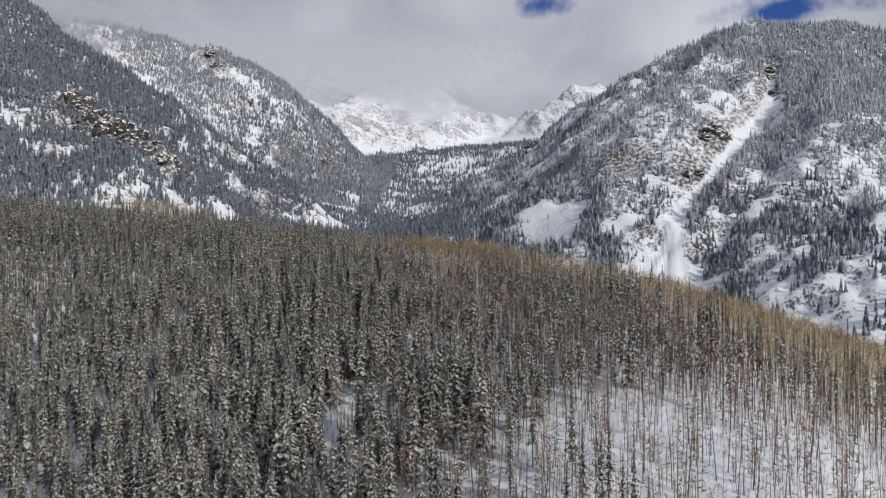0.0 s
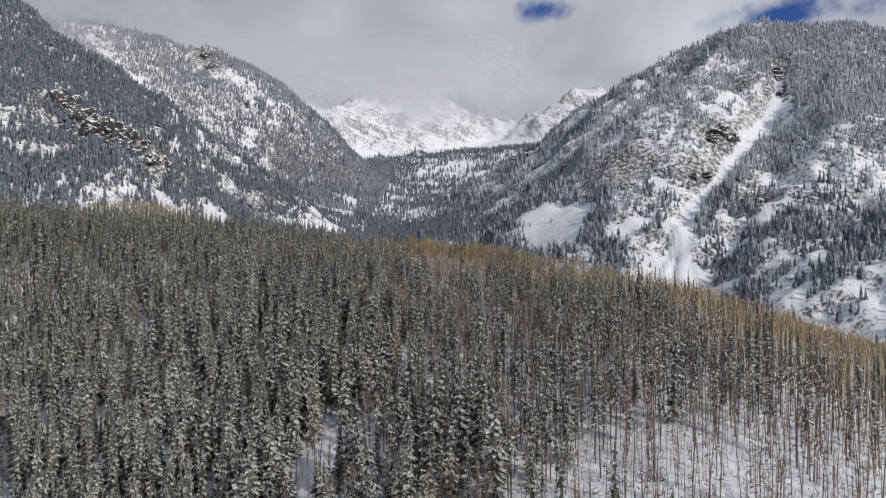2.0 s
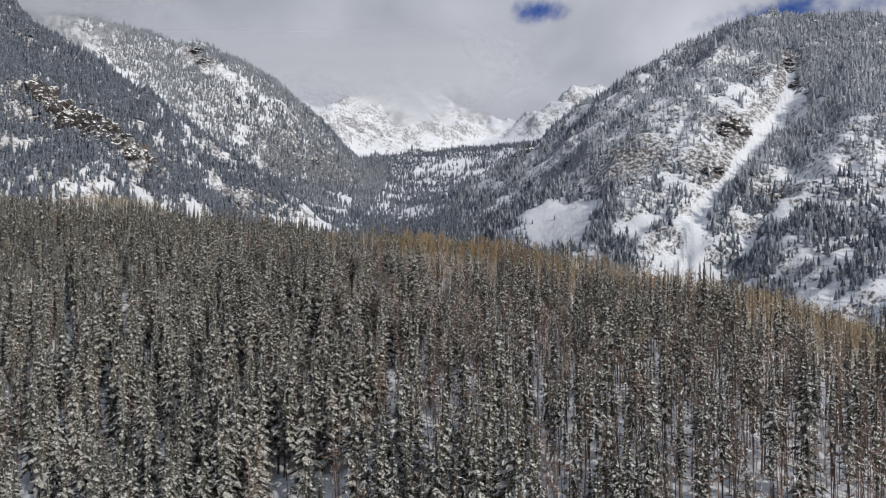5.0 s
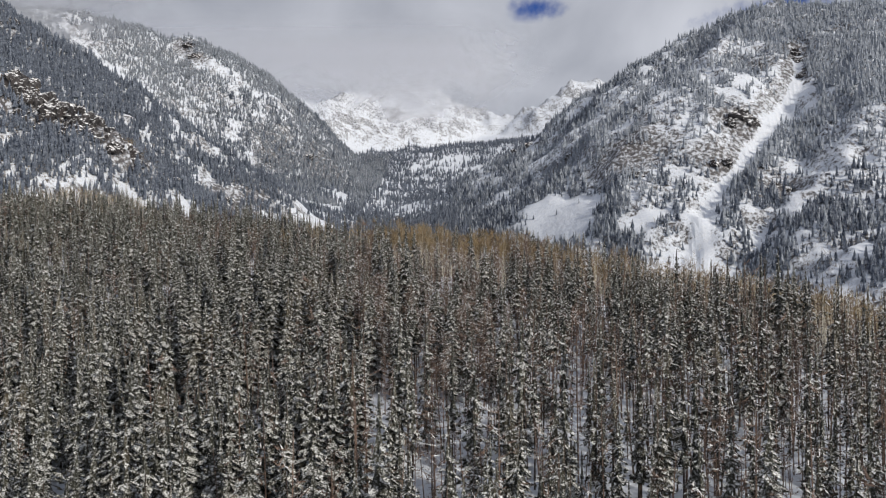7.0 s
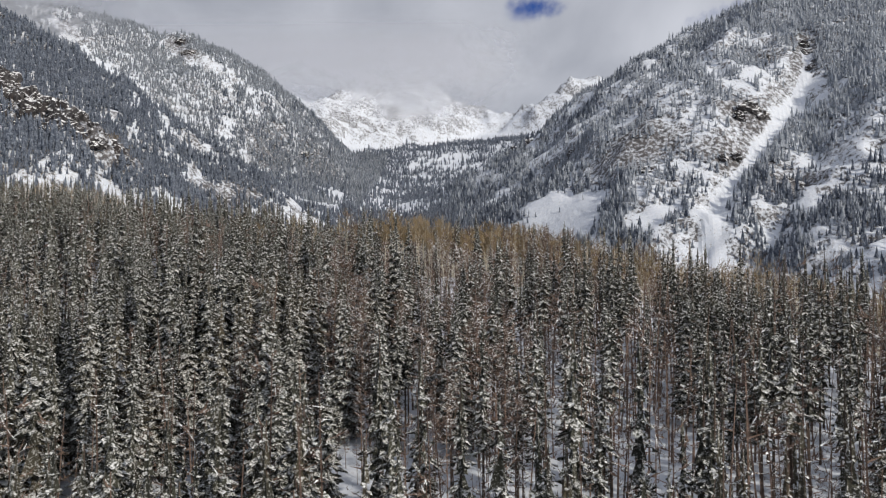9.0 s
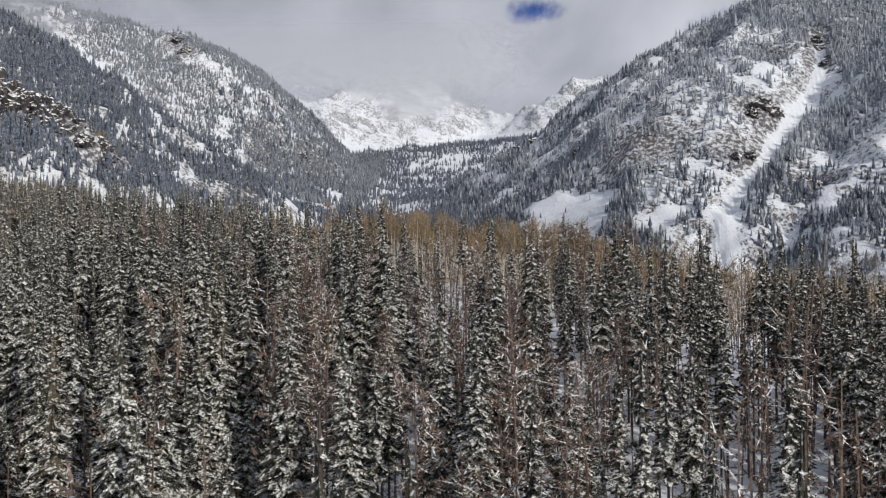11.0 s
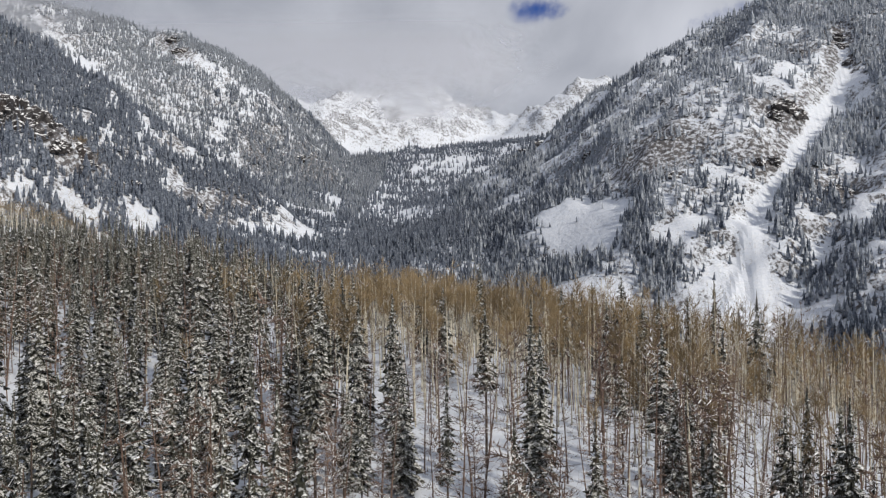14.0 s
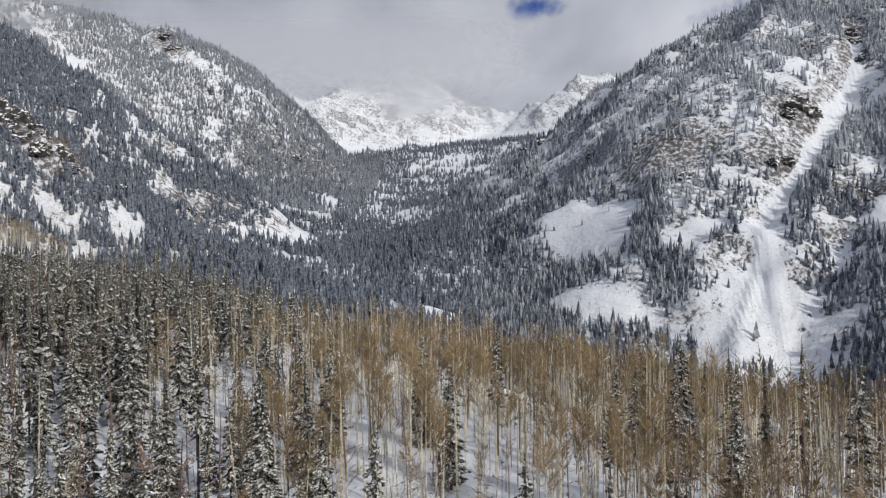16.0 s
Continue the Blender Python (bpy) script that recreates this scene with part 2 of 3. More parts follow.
HEADWALL = [(-900, 2500, 560), (-361, 2600, 510), (-199, 2800, 620), (-53, 2900, 660), (60, 2900, 575), (188, 2900, 545), (309, 2800, 505), (400, 2710, 555), (482, 2700, 592), (604, 2700, 600), (850, 2700, 670), (1700, 2300, 600)]
BASIN = [(-300, 2280, 300), (-143, 2250, 290), (28, 2300, 320), (202, 2300, 322), (420, 2250, 360)]
CREEK = [(-100, 2300, 255), (-60, 1700, 125), (-60, 1300, 58), (-60, 1000, 6), (0, 850, -28), (150, 740, -70), (300, 640, -98), (600, 500, -140), (1200, 300, -190)]
CLIFF_LINE = [(-425, 886, 0), (-395, 876, 0), (-359, 862, 0), (-329, 850, 0), (-295, 836, 0)]
STAND = [(297, 870, 0), (365, 923, 0), (408, 938, 0), (457, 949, 0)]
DARK_STAND = [(186, 900, 0), (172, 862, 0), (178, 822, 0)]
MEADOW = [(112, 968, 0), (138, 928, 0), (160, 897, 0)]
LOW_MEADOW = [(103, 852, 0), (137, 816, 0)]
HIGH_MEADOW = [(192, 853, 0), (226, 850, 0)]
CHUTE_A = [(258, 838, 0), (246, 796, 0), (238, 760, 0), (230, 732, 0)]
CHUTE_B = [(250, 822, 0), (225, 785, 0), (200, 757, 0)]
FAN = (222, 768)


def near_hill(x, y):
    """The spur of wooded ground that the flight crosses."""
    right, left = np.maximum(x, 0), np.maximum(-x, 0)
    top_y = 352 - 0.35 * right + 0.6 * np.minimum(left, 200)
    top_z = -13 - 0.06 * right - 0.0009 * np.minimum(right, 300) ** 2 + 0.095 * np.minimum(left, 300)
    ahead, behind = np.maximum(y - top_y, 0), np.minimum(np.maximum(top_y - y, 0), 520)
    fall = np.where(ahead < 260, 0.00062 * ahead**2, 0.00062 * 260**2 + 0.32 * (ahead - 260))
    z = top_z - 0.0004 * behind**2 - fall
    z = z - 3 * np.exp(-(((x + 160) / 48) ** 2 + ((y - 458) / 38) ** 2)) + 21 * np.exp(-(((x + 222) / 62) ** 2 + ((y - 596) / 34) ** 2))
    z = z + 3.8 + 2.2 * np.clip((280 - y) / 90, 0, 1)
    # the near side falls away, most of all down to the left
    s, u = np.clip((335 - y) / 100, 0, 2.2), np.where(x < -95, -0.95 - 0.3 * np.tanh((-95 - x) / 30), np.clip(x, -95, 90) / 100)
    z = z + s * (1.4 + 1.75 * u - 4.45 * s + 6.16 * u * s - 9.93 * u * u)
    z = z - 9 * np.clip(x / 45, 0, 1) * np.clip((y - 345) / 65, 0, 1) - 3 * np.clip((x - 75) / 25, 0, 1) * np.clip((345 - y) / 40, 0, 1)
    z = z + 3.5 * np.clip((-30 - x) / 60, 0, 1) * np.clip((y - 330) / 80, 0, 1)
    return z + 1.3 * waves(x, y, 38, 5) + 0.5 * waves(x, y, 13, 6)


def height(x, y):
    x, y = np.asarray(x, float), np.asarray(y, float)
    wx, wy = x + 14 * waves(x, y, 90, 21), y + 14 * waves(x, y, 90, 22)
    creek = np.min([z + 0.22 * d + 0.00022 * d * d for d, z in to_line(wx, wy, CREEK)], axis=0)
    hills = np.max([
        crest(wx, wy, RIGHT_RIDGE, 0.62, 0.00040), crest(wx, wy, RIGHT_SPUR, 0.62, 0.0004),
        crest(wx, wy, SUN_SPUR, 0.6, 0.0004), crest(wx, wy, NEAR_SPUR, 0.55, 0.0003),
        crest(wx, wy, LEFT_RIDGE, 0.74, 0.0003), crest(wx, wy, LEFT_SPUR, 0.72, 0.0003),
        crest(wx, wy, LEFT_FOOT, 0.6, 0.0003), crest(wx, wy, HEADWALL, 0.86, 0.0), crest(wx, wy, BASIN, 0.30, 0.0002)], axis=0)
    creek = np.minimum(creek, 40 + np.where(y > 850, 0.2, 0.35) * (y - 850))
    lift = np.clip((hills - creek) / 60, 0, 1)
    rough = 10 * ridged(x, y, 130, 31) + 3.4 * ridged(x, y, 30, 41, 4) - 4
    rough = rough * np.where(y > 2350, 1.5, 1.0)
    ground = np.maximum(creek, hills) + lift * rough
    gap = np.abs(hills - creek)
    ground = ground + 6 * np.exp(-gap / 18)
    cut = nearest(x, y, GULLY)
    smooth = np.maximum(creek, hills) + 4
    ground = ground + (smooth - ground) * 0.8 * np.exp(-(cut / 26) ** 2) - 14 * np.exp(-(cut / 15) ** 2)
    ledge = 1.4 * np.exp(-(nearest(x, y, CLIFF_LINE) / 27) ** 2) + np.exp(-(((x - 352) / 22) ** 2 + ((y - 964) / 16) ** 2))
    ground = ground + ledge * (11 * ridged(x, y, 30, 71, 3) + 6 * waves(x, y, 9, 75))
    field = np.max([np.exp(-(nearest(x, y, line) / wide) ** 4) for line, wide in ((MEADOW, 30), (LOW_MEADOW, 15), (HIGH_MEADOW, 13))], axis=0)
    ground = ground + (smooth - ground + 1.6 * waves(0.8 * x + 0.6 * y, 0.3 * (0.6 * x - 0.8 * y), 14, 63)) * 0.8 * field
    fan = np.hypot(x - 268, y - 850)
    across = np.abs((x - 268) * 0.84 - (y - 850) * 0.54)
    cone = 18 - 0.5 * fan - 0.45 * across - 4000 * (fan > 170)
    ground = np.where(cone > ground, cone, ground)
    hill = near_hill(x, y)
    soft = 14.0
    top = np.maximum(hill, ground)
    return np.maximum(top + soft * 0.3 * np.exp(-np.abs(hill - ground) / soft), -230)


def swept(x, y):
    """Smooth snow that slides have carried: the gully, its cone and the open meadow."""
    x, y = np.asarray(x, float), np.asarray(y, float)
    slides = np.max([np.exp(-(nearest(x, y, line) / wide) ** 2) for line, wide in ((GULLY, 6), (CHUTE_A, 7), (CHUTE_B, 5))], axis=0)
    fan = 0.3 * np.exp(-(((x - FAN[0]) / 40) ** 2 + ((y - FAN[1]) / 40) ** 2)) * (1 + 0.5 * waves(x + 0.5 * y, 0.2 * y, 9, 83))
    fields = 0.5 * np.max([np.exp(-(nearest(x, y, line) / wide) ** 4) for line, wide in ((MEADOW, 27), (LOW_MEADOW, 13), (HIGH_MEADOW, 8))], axis=0)
    return np.clip(np.maximum(np.maximum(1.1 * slides, fan), fields), 0, 1)


CRAGGY = [(351, 966, 26, 20), (345, 985, 20, 26), (497, 1130, 28, 26), (478, 1085, 22, 24), (440, 1110, 22, 18), (300, 908, 22, 16), (225, 960, 40, 50), (330, 900, 26, 20),
          (185, 1115, 40, 40), (-560, 1110, 30, 24), (-543, 1758, 34, 20), (-506, 1703, 30, 20), (-240, 985, 34, 26), (-340, 880, 46, 26), (-300, 860, 40, 24), (-395, 905, 36, 22), (-270, 930, 40, 26), (-225, 1040, 36, 40), (-220, 1570, 40, 60), (-300, 1520, 40, 50), (350, 862, 26, 20)]


def craggy(x, y):
    """Broken rock that stands out of the snow."""
    x, y = np.asarray(x, float), np.asarray(y, float)
    lumps = np.max([np.exp(-(((x - a) / u) ** 2 + ((y - b) / v) ** 2)) for a, b, u, v in CRAGGY], axis=0)
    return np.maximum(lumps, np.exp(-(nearest(x, y, CLIFF_LINE) / 30) ** 2))


def mesh_of(name, verts, tris, slots=None, smooth=False):
    mesh = bpy.data.meshes.new(name)
    verts, tris = np.asarray(verts, np.float32), np.asarray(tris, np.int32)
    mesh.vertices.add(len(verts))
    mesh.vertices.foreach_set("co", verts.ravel())
    sides = tris.shape[1]
    mesh.loops.add(tris.size)
    mesh.loops.foreach_set("vertex_index", tris.ravel())
    mesh.polygons.add(len(tris))
    mesh.polygons.foreach_set("loop_start", np.arange(0, tris.size, sides, dtype=np.int32))
    if slots is not None:
        mesh.polygons.foreach_set("material_index", np.asarray(slots, np.int32))
    mesh.polygons.foreach_set("use_smooth", np.full(len(tris), smooth))
    mesh.update(calc_edges=True)
    mesh.validate()
    return mesh


def part(name, mesh, mat, parent=None, label=""):
    ob = new(name, mesh)
    if not mesh.materials:
        for m in mat if isinstance(mat, (list, tuple)) else (mat,):
            mesh.materials.append(m)
    if parent is not None:
        ob.parent = parent
    return tagged(ob, label)


def build_ground():
    fine = np.radians(np.linspace(-41, 41, 360))
    rest = np.radians(np.linspace(44, 316, 70)[1:-1])
    angle = np.concatenate([fine, rest])
    reach = np.concatenate([np.linspace(6, 96, 12), np.linspace(100, 640, 100), np.linspace(645, 1500, 145), np.linspace(1510, 3000, 70), np.geomspace(3050, 4700, 14)])
    a, r = np.meshgrid(angle, reach)
    x, y = r * np.sin(a), r * np.cos(a)
    verts = np.stack([x, y, height(x, y)], -1).reshape(-1, 3)
    rows, cols = len(reach), len(angle)
    i, j = np.meshgrid(np.arange(rows - 1), np.arange(cols), indexing="ij")
    k = (j + 1) % cols
    quads = np.stack([i * cols + j, i * cols + k, (i + 1) * cols + k, (i + 1) * cols + j], -1).reshape(-1, 4)[:, ::-1]
    sheet = mesh_of("ground", verts, quads, smooth=True)
    for name, plan in (("swept", swept), ("craggy", craggy)):
        sheet.attributes.new(name, "FLOAT", "POINT").data.foreach_set("value", plan(x, y).ravel().astype(np.float32))
    ground = part("ground", sheet, SNOW_GROUND)
    cap_v = np.vstack([verts[:cols], [[0, 0, float(height(0, 0))]]])
    ring = np.arange(cols)
    cap = np.stack([np.full(cols, cols), (ring + 1) % cols, ring], -1)
    tagged(ground, "snow-covered mountain ground with bare rock on steep faces", "ground", kind="structure")
    part("snow_patch", mesh_of("snow_patch", cap_v, cap, smooth=True), SNOW_GROUND, ground)


build_ground()


# ------------------------------------------------------------------ trees: shapes
def tube(points, radii, sides):
    """A tapered stem along the points."""
    points, radii = np.asarray(points, float), np.asarray(radii, float)
    turn = np.arange(sides) * 2 * np.pi / sides
    ring = np.stack([np.cos(turn), np.sin(turn), 0 * turn], -1)
    verts = (points[:, None] + radii[:, None, None] * ring).reshape(-1, 3)
    tris = []
    for n in range(len(points) - 1):
        for s in range(sides):
            a, b = n * sides + s, n * sides + (s + 1) % sides
            tris += [(a, b, b + sides), (a, b + sides, a + sides)]
    return verts, np.array(tris)


def joined(pieces):
    verts, tris, at = [], [], 0
    for v, t in pieces:
        verts.append(v)
        tris.append(np.asarray(t) + at)
        at += len(v)
    return np.vstack(verts), np.vstack(tris)


def stem(rng, high, thick, sides=6, lean=0.02):
    if sides == 3:
        tip = rng.normal(0, lean * high, 2)
        return tube([(0, 0, -0.03 * high), (*tip, 0.98 * high)], [thick * 1.1, thick * 0.25], 3)
    bend = rng.normal(0, lean * high, (2,))
    rise = np.array([-0.03, 0.02, 0.5, 0.98])
    points = np.stack([bend[0] * rise**2, bend[1] * rise**2, high * rise], -1)
    return tube(points, thick * np.array([1.25, 1.0, 0.62, 0.12]), sides)


def conifer_crown(rng, high, start, wide, whorls, count, level, ragged=0.10):
    """Whorls of drooping boughs. Each bough carries snow on top and a dark skirt of needles below.
    Gives verts, tris and a slot for each triangle: 0 snowy top, 1 dark needles."""
    verts, tris, slots, at = [], [], [], 0

    def add(points, faces, kinds):
        nonlocal at
        verts.append(points)
        tris.append(np.array(faces) + at)
        slots.extend(kinds)
        at += len(points)

    for k in range(whorls):
        f = min(max((k + rng.uniform(-0.4, 0.4)) / (whorls - 1), 0.0), 1.0)
        z = high * (start + (0.975 - start) * f)
        shape = (1 - f) ** 0.8 * min(1.0, 0.72 + 2.0 * f) + 0.035
        number = count if f < 0.7 else max(3, count - 2)
        for b in range(number):
            if rng.random() < ragged:
                continue
            turn = (b + rng.uniform(-0.45, 0.45)) * 2 * np.pi / number + k * 0.9
            r = wide * shape * rng.uniform(0.62, 1.18)
            half = r * rng.uniform(0.16, 0.26) * (1.0, 1.15, 1.5)[level] + 0.05
            droop, lift, hang = rng.uniform(0.25, 0.6), rng.uniform(0.0, 0.16) * r, rng.uniform(0.10, 0.22) * r + 0.14
            bend = rng.uniform(-0.14, 0.14) * r
            root = [0.1 * r, 0, 0.06 * r]
            left, right = [0.62 * r, half, lift - 0.45 * droop * r], [0.62 * r, -half, lift - 0.45 * droop * r]
            tip = [r, bend, lift - droop * r]
            low = [0.6 * r, 0.3 * bend, lift - 0.45 * droop * r - hang]
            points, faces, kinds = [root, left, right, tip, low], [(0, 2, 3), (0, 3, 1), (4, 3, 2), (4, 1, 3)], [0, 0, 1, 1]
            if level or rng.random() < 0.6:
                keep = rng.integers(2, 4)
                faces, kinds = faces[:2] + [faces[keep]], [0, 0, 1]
            if level == 0:
                for q in range(3):
                    side = 1 if q % 2 else -1
                    away = rng.uniform(0.3, 0.9)
                    p = np.array([away * r, side * half * 0.3, lift - away * droop * 0.7 * r])
                    end = p + np.array([rng.uniform(0.06, 0.24) * r, side * rng.uniform(0.14, 0.34) * r, -rng.uniform(0.02, 0.2) * r])
                    under = p + np.array([0.1 * r, side * 0.08 * r, -rng.uniform(0.06, 0.16) * r - 0.06])
                    n = len(points)
                    points += [p, end, under]
                    faces.append((n, n + 1, n + 2))
                    kinds.append(0 if rng.random() < 0.5 else 1)
            c, w = np.cos(turn), np.sin(turn)
            points = np.array(points, float) @ np.array([[c, w, 0], [-w, c, 0], [0, 0, 1]])
            points[:, 2] += z + rng.uniform(-0.6, 0.6) * high * (1 - start) / whorls
            add(points, faces, kinds)
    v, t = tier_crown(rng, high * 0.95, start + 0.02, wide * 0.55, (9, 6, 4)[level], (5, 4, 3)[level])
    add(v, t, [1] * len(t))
    top = np.array([[0.16, 0, 0.90 * high], [-0.09, 0.13, 0.90 * high], [-0.09, -0.13, 0.90 * high], [0, 0, high]])
    add(top, [(0, 1, 3), (1, 2, 3), (2, 0, 3)], [0, 1, 0])
    return np.vstack(verts), np.vstack(tris), np.array(slots)


def tier_crown(rng, high, start, wide, tiers, points):
    """Ragged star-shaped skirts, for trees farther off."""
    pieces = []
    for k in range(tiers):
        f = k / tiers
        low = high * (start + (1 - start) * f)
        top = min(high, low + high * (1 - start) * 1.25 / tiers)
        r = wide * ((1 - f) ** 0.95 * min(1.0, 0.65 + 2 * f) + 0.04)
        turn = (np.arange(2 * points) + rng.uniform(-0.3, 0.3, 2 * points)) * np.pi / points + rng.uniform(0, 6)
        out = r * np.where(np.arange(2 * points) % 2, rng.uniform(0.4, 0.65, 2 * points), rng.uniform(0.75, 1.25, 2 * points))
        drop = np.where(np.arange(2 * points) % 2, 0.10, -0.10) * r + rng.uniform(-0.1, 0.1, 2 * points) * r
        ring = np.stack([out * np.cos(turn), out * np.sin(turn), low + drop], -1)
        verts = np.vstack([ring, [[rng.uniform(-.05, .05), rng.uniform(-.05, .05), top]]])
        n = 2 * points
        pieces.append((verts, np.array([(s, (s + 1) % n, n) for s in range(n)])))
    return joined(pieces)


def spike_crown(rng, high, wide):
    """Two small ragged cones: a tree a kilometre away."""
    pieces = []
    for low, top, r in ((0.08, 0.72, 1.0), (0.45, 1.0, 0.62)):
        n = 4
        turn = (np.arange(n) + rng.uniform(-0.3, 0.3, n)) * 2 * np.pi / n
        out = wide * r * rng.uniform(0.7, 1.25, n)
        ring = np.stack([out * np.cos(turn), out * np.sin(turn), high * low + rng.uniform(-0.05, 0.05, n) * high], -1)
        pieces.append((np.vstack([ring, [[0, 0, high * top]]]), np.array([(s, (s + 1) % n, n) for s in range(n)])))
    return joined(pieces)


def twig(a, b, wide):
    a, b = np.asarray(a, float), np.asarray(b, float)
    side = np.cross(b - a, (0.3, 0.5, 0.2))
    side *= wide / (np.linalg.norm(side) + 1e-9)
    return np.array([a - side, a + side, b]), np.array([(0, 1, 2)])


def bare_crown(rng, high, start, wide, limbs, twigs, thick, spread=0.9, fine=1.0):
    """Limbs that reach up and out, each with a spray of thin twigs."""
    pieces = []
    for k in range(limbs):
        f = (k + rng.uniform(0, 0.9)) / limbs
        z = high * (start + (0.93 - start) * f)
        turn = rng.uniform(0, 2 * np.pi)
        r = wide * (0.45 + 0.75 * np.sin(np.pi * (0.18 + 0.75 * f))) * rng.uniform(0.6, 1.1)
        away = np.array([np.cos(turn), np.sin(turn), 0])
        root = np.array([0, 0, z])
        tip = root + away * r + np.array([0, 0, r * rng.uniform(0.5, 1.3) * spread])
        if thick > 0.04:
            pieces.append(tube([root, (root + tip) / 2 + away * 0.12 * r, tip], [thick, thick * 0.65, thick * 0.25], 3))
        else:
            pieces.append(twig(root, tip, thick * 1.5))
        for _ in range(twigs):
            at = root + (tip - root) * rng.uniform(0.3, 1.0)
            reach = rng.normal(0, 0.42, 3) + away * 0.3 + np.array([0, 0, 0.75 * spread])
            pieces.append(twig(at, at + reach * rng.uniform(0.5, 1.2), fine * rng.uniform(0.016, 0.034)))
    return joined(pieces)


# ------------------------------------------------------------------ trees: where each kind stands
def scatter(rng, box, gap):
    """Places on a jittered grid inside the box (x0, y0, x1, y1)."""
    xs, ys = np.meshgrid(np.arange(box[0], box[2], gap), np.arange(box[1], box[3], gap))
    xs = xs + rng.uniform(-0.48, 0.48, xs.shape) * gap
    ys = ys + rng.uniform(-0.48, 0.48, ys.shape) * gap
    return xs.ravel(), ys.ravel()


def slope_up(x, y, step=4.0):
    """The upward part of the ground's normal."""
    dx = (height(x + step, y) - height(x - step, y)) / (2 * step)
    dy = (height(x, y + step) - height(x, y - step)) / (2 * step)
    return 1 / np.sqrt(1 + dx * dx + dy * dy)


def planted(models, x, y, z, scale, turn, pick):
    """One mesh of many trees. models: (verts, tris, slots) each."""
    verts, tris, slots, at = [], [], [], 0
    for m, (v, t, s) in enumerate(models):
        here = np.nonzero(pick == m)[0]
        if not len(here):
            continue
        c, w, k = np.cos(turn[here]), np.sin(turn[here]), scale[here]
        px = k[:, None] * (c[:, None] * v[None, :, 0] - w[:, None] * v[None, :, 1]) + x[here][:, None]
        py = k[:, None] * (w[:, None] * v[None, :, 0] + c[:, None] * v[None, :, 1]) + y[here][:, None]
        pz = k[:, None] * v[None, :, 2] + z[here][:, None]
        verts.append(np.stack([px, py, pz], -1).reshape(-1, 3))
        tris.append((t[None] + (np.arange(len(here)) * len(v))[:, None, None] + at).reshape(-1, 3))
        slots.append(np.tile(s, len(here)))
        at += len(here) * len(v)
    return np.vstack(verts), np.vstack(tris), np.concatenate(slots)


def woods(name, models, mats, x, y, z, scale, rng, label, category):
    if not len(x):
        return None
    pick, turn = rng.integers(0, len(models), len(x)), rng.uniform(0, 2 * np.pi, len(x))
    mesh = mesh_of(name, *planted(models, x, y, z, scale, turn, pick))
    return tagged(part(name, mesh, mats), label, category, kind="stuff")


def whole(crown, trunk):
    """Crown and trunk as one model: the crown's own material slots and then one for the trunk."""
    kinds = crown[2] if len(crown) > 2 else np.zeros(len(crown[1]), int)
    v, t = joined([crown[:2], trunk])
    return v, t, np.r_[kinds, np.full(len(trunk[1]), kinds.max() + 1)]


def in_view(x, y, margin=8.0):
    """Ground that lies ahead of the flight."""
    return (y > 74) & (np.abs(x) < 0.60 * y + margin)


def clearing(x, y):
    """Snowy openings in the wood: 1 inside."""
    spots = [(60, 122, 54, 36), (-21, 158, 4.5, 17), (-5, 203, 3.5, 9), (-11, 207, 4, 4), (16, 208, 3, 4), (-45, 325, 4, 8), (-22, 288, 3.5, 8),
             (-53, 385, 5, 9), (-38, 375, 6, 12), (-20, 358, 14, 12), (24, 330, 26, 12)]
    inside = np.zeros_like(x)
    for cx, cy, rx, ry in spots:
        inside = np.maximum(inside, 1.2 - ((x - cx) / rx) ** 2 - ((y - cy) / ry) ** 2)
    return np.clip(inside + 0.3 * waves(x, y, 9, 77), 0, 1)


def aspen_share(x, y):
    """How far the bare aspens take over: the far side of the crest and its lower end."""
    edge = y - (302 - 0.55 * np.maximum(x, 0) - 0.25 * np.minimum(x, 0))
    share = np.clip(0.5 + edge / 62 + 0.5 * waves(x, y, 34, 91), 0, 1) * np.clip((x + 46) / 36 + 0.3 * waves(x, y, 25, 92), 0, 1)
    slope = np.clip((x - 60 + 0.06 * (y - 180)) / 14 + 0.6 * waves(x, y, 22, 94), 0, 1)
    return 0.96 * np.maximum(share, slope)


def snag_share(x, y):
    """Brown, thinned pines: a broad belt in the middle and towards the lower side."""
    belt = np.clip((x + 30) / 50 + 0.1, 0.05, 0.6) + 0.3 * waves(x, y, 40, 95)
    pocket = np.exp(-(((x + 80) / 24) ** 2 + ((y - 238) / 26) ** 2)) + np.exp(-(((x + 20) / 12) ** 2 + ((y - 208) / 12) ** 2))
    return np.clip(np.maximum(belt, 0.5 * pocket), 0.04, 0.9) * np.clip((310 - y) / 60, 0.5, 1) + 0.12 * (y > 270)


rng = np.random.default_rng(11)
fx, fy = scatter(rng, (-330, 96, 330, 560), 3.1)
keep = in_view(fx, fy) & (rng.random(len(fx)) < np.where(fy > 400, np.where(fx > -40, np.where(fy < 470, 0.14, 0.0), 0.5), 0.95))
fx, fy = fx[keep], fy[keep]
ax, ay = scatter(rng, (-90, 150, 260, 390), 3.4)
keep = in_view(ax, ay) & (rng.random(len(ax)) < np.clip(1.7 * aspen_share(ax, ay) - 0.7, 0, 1))
first = len(fx)
keep &= ay > 312 - 0.55 * np.maximum(ax, 0)
px, py = scatter(rng, (-320, 545, -140, 650), 3.0)
patch = np.exp(-(((px + 222) / 52) ** 2 + ((py - 594) / 28) ** 2)) + 0.2 * waves(px, py, 14, 93) > 0.45
fx, fy = np.r_[fx, ax[keep], px[patch]], np.r_[fy, ay[keep], py[patch]]
last = len(fx)
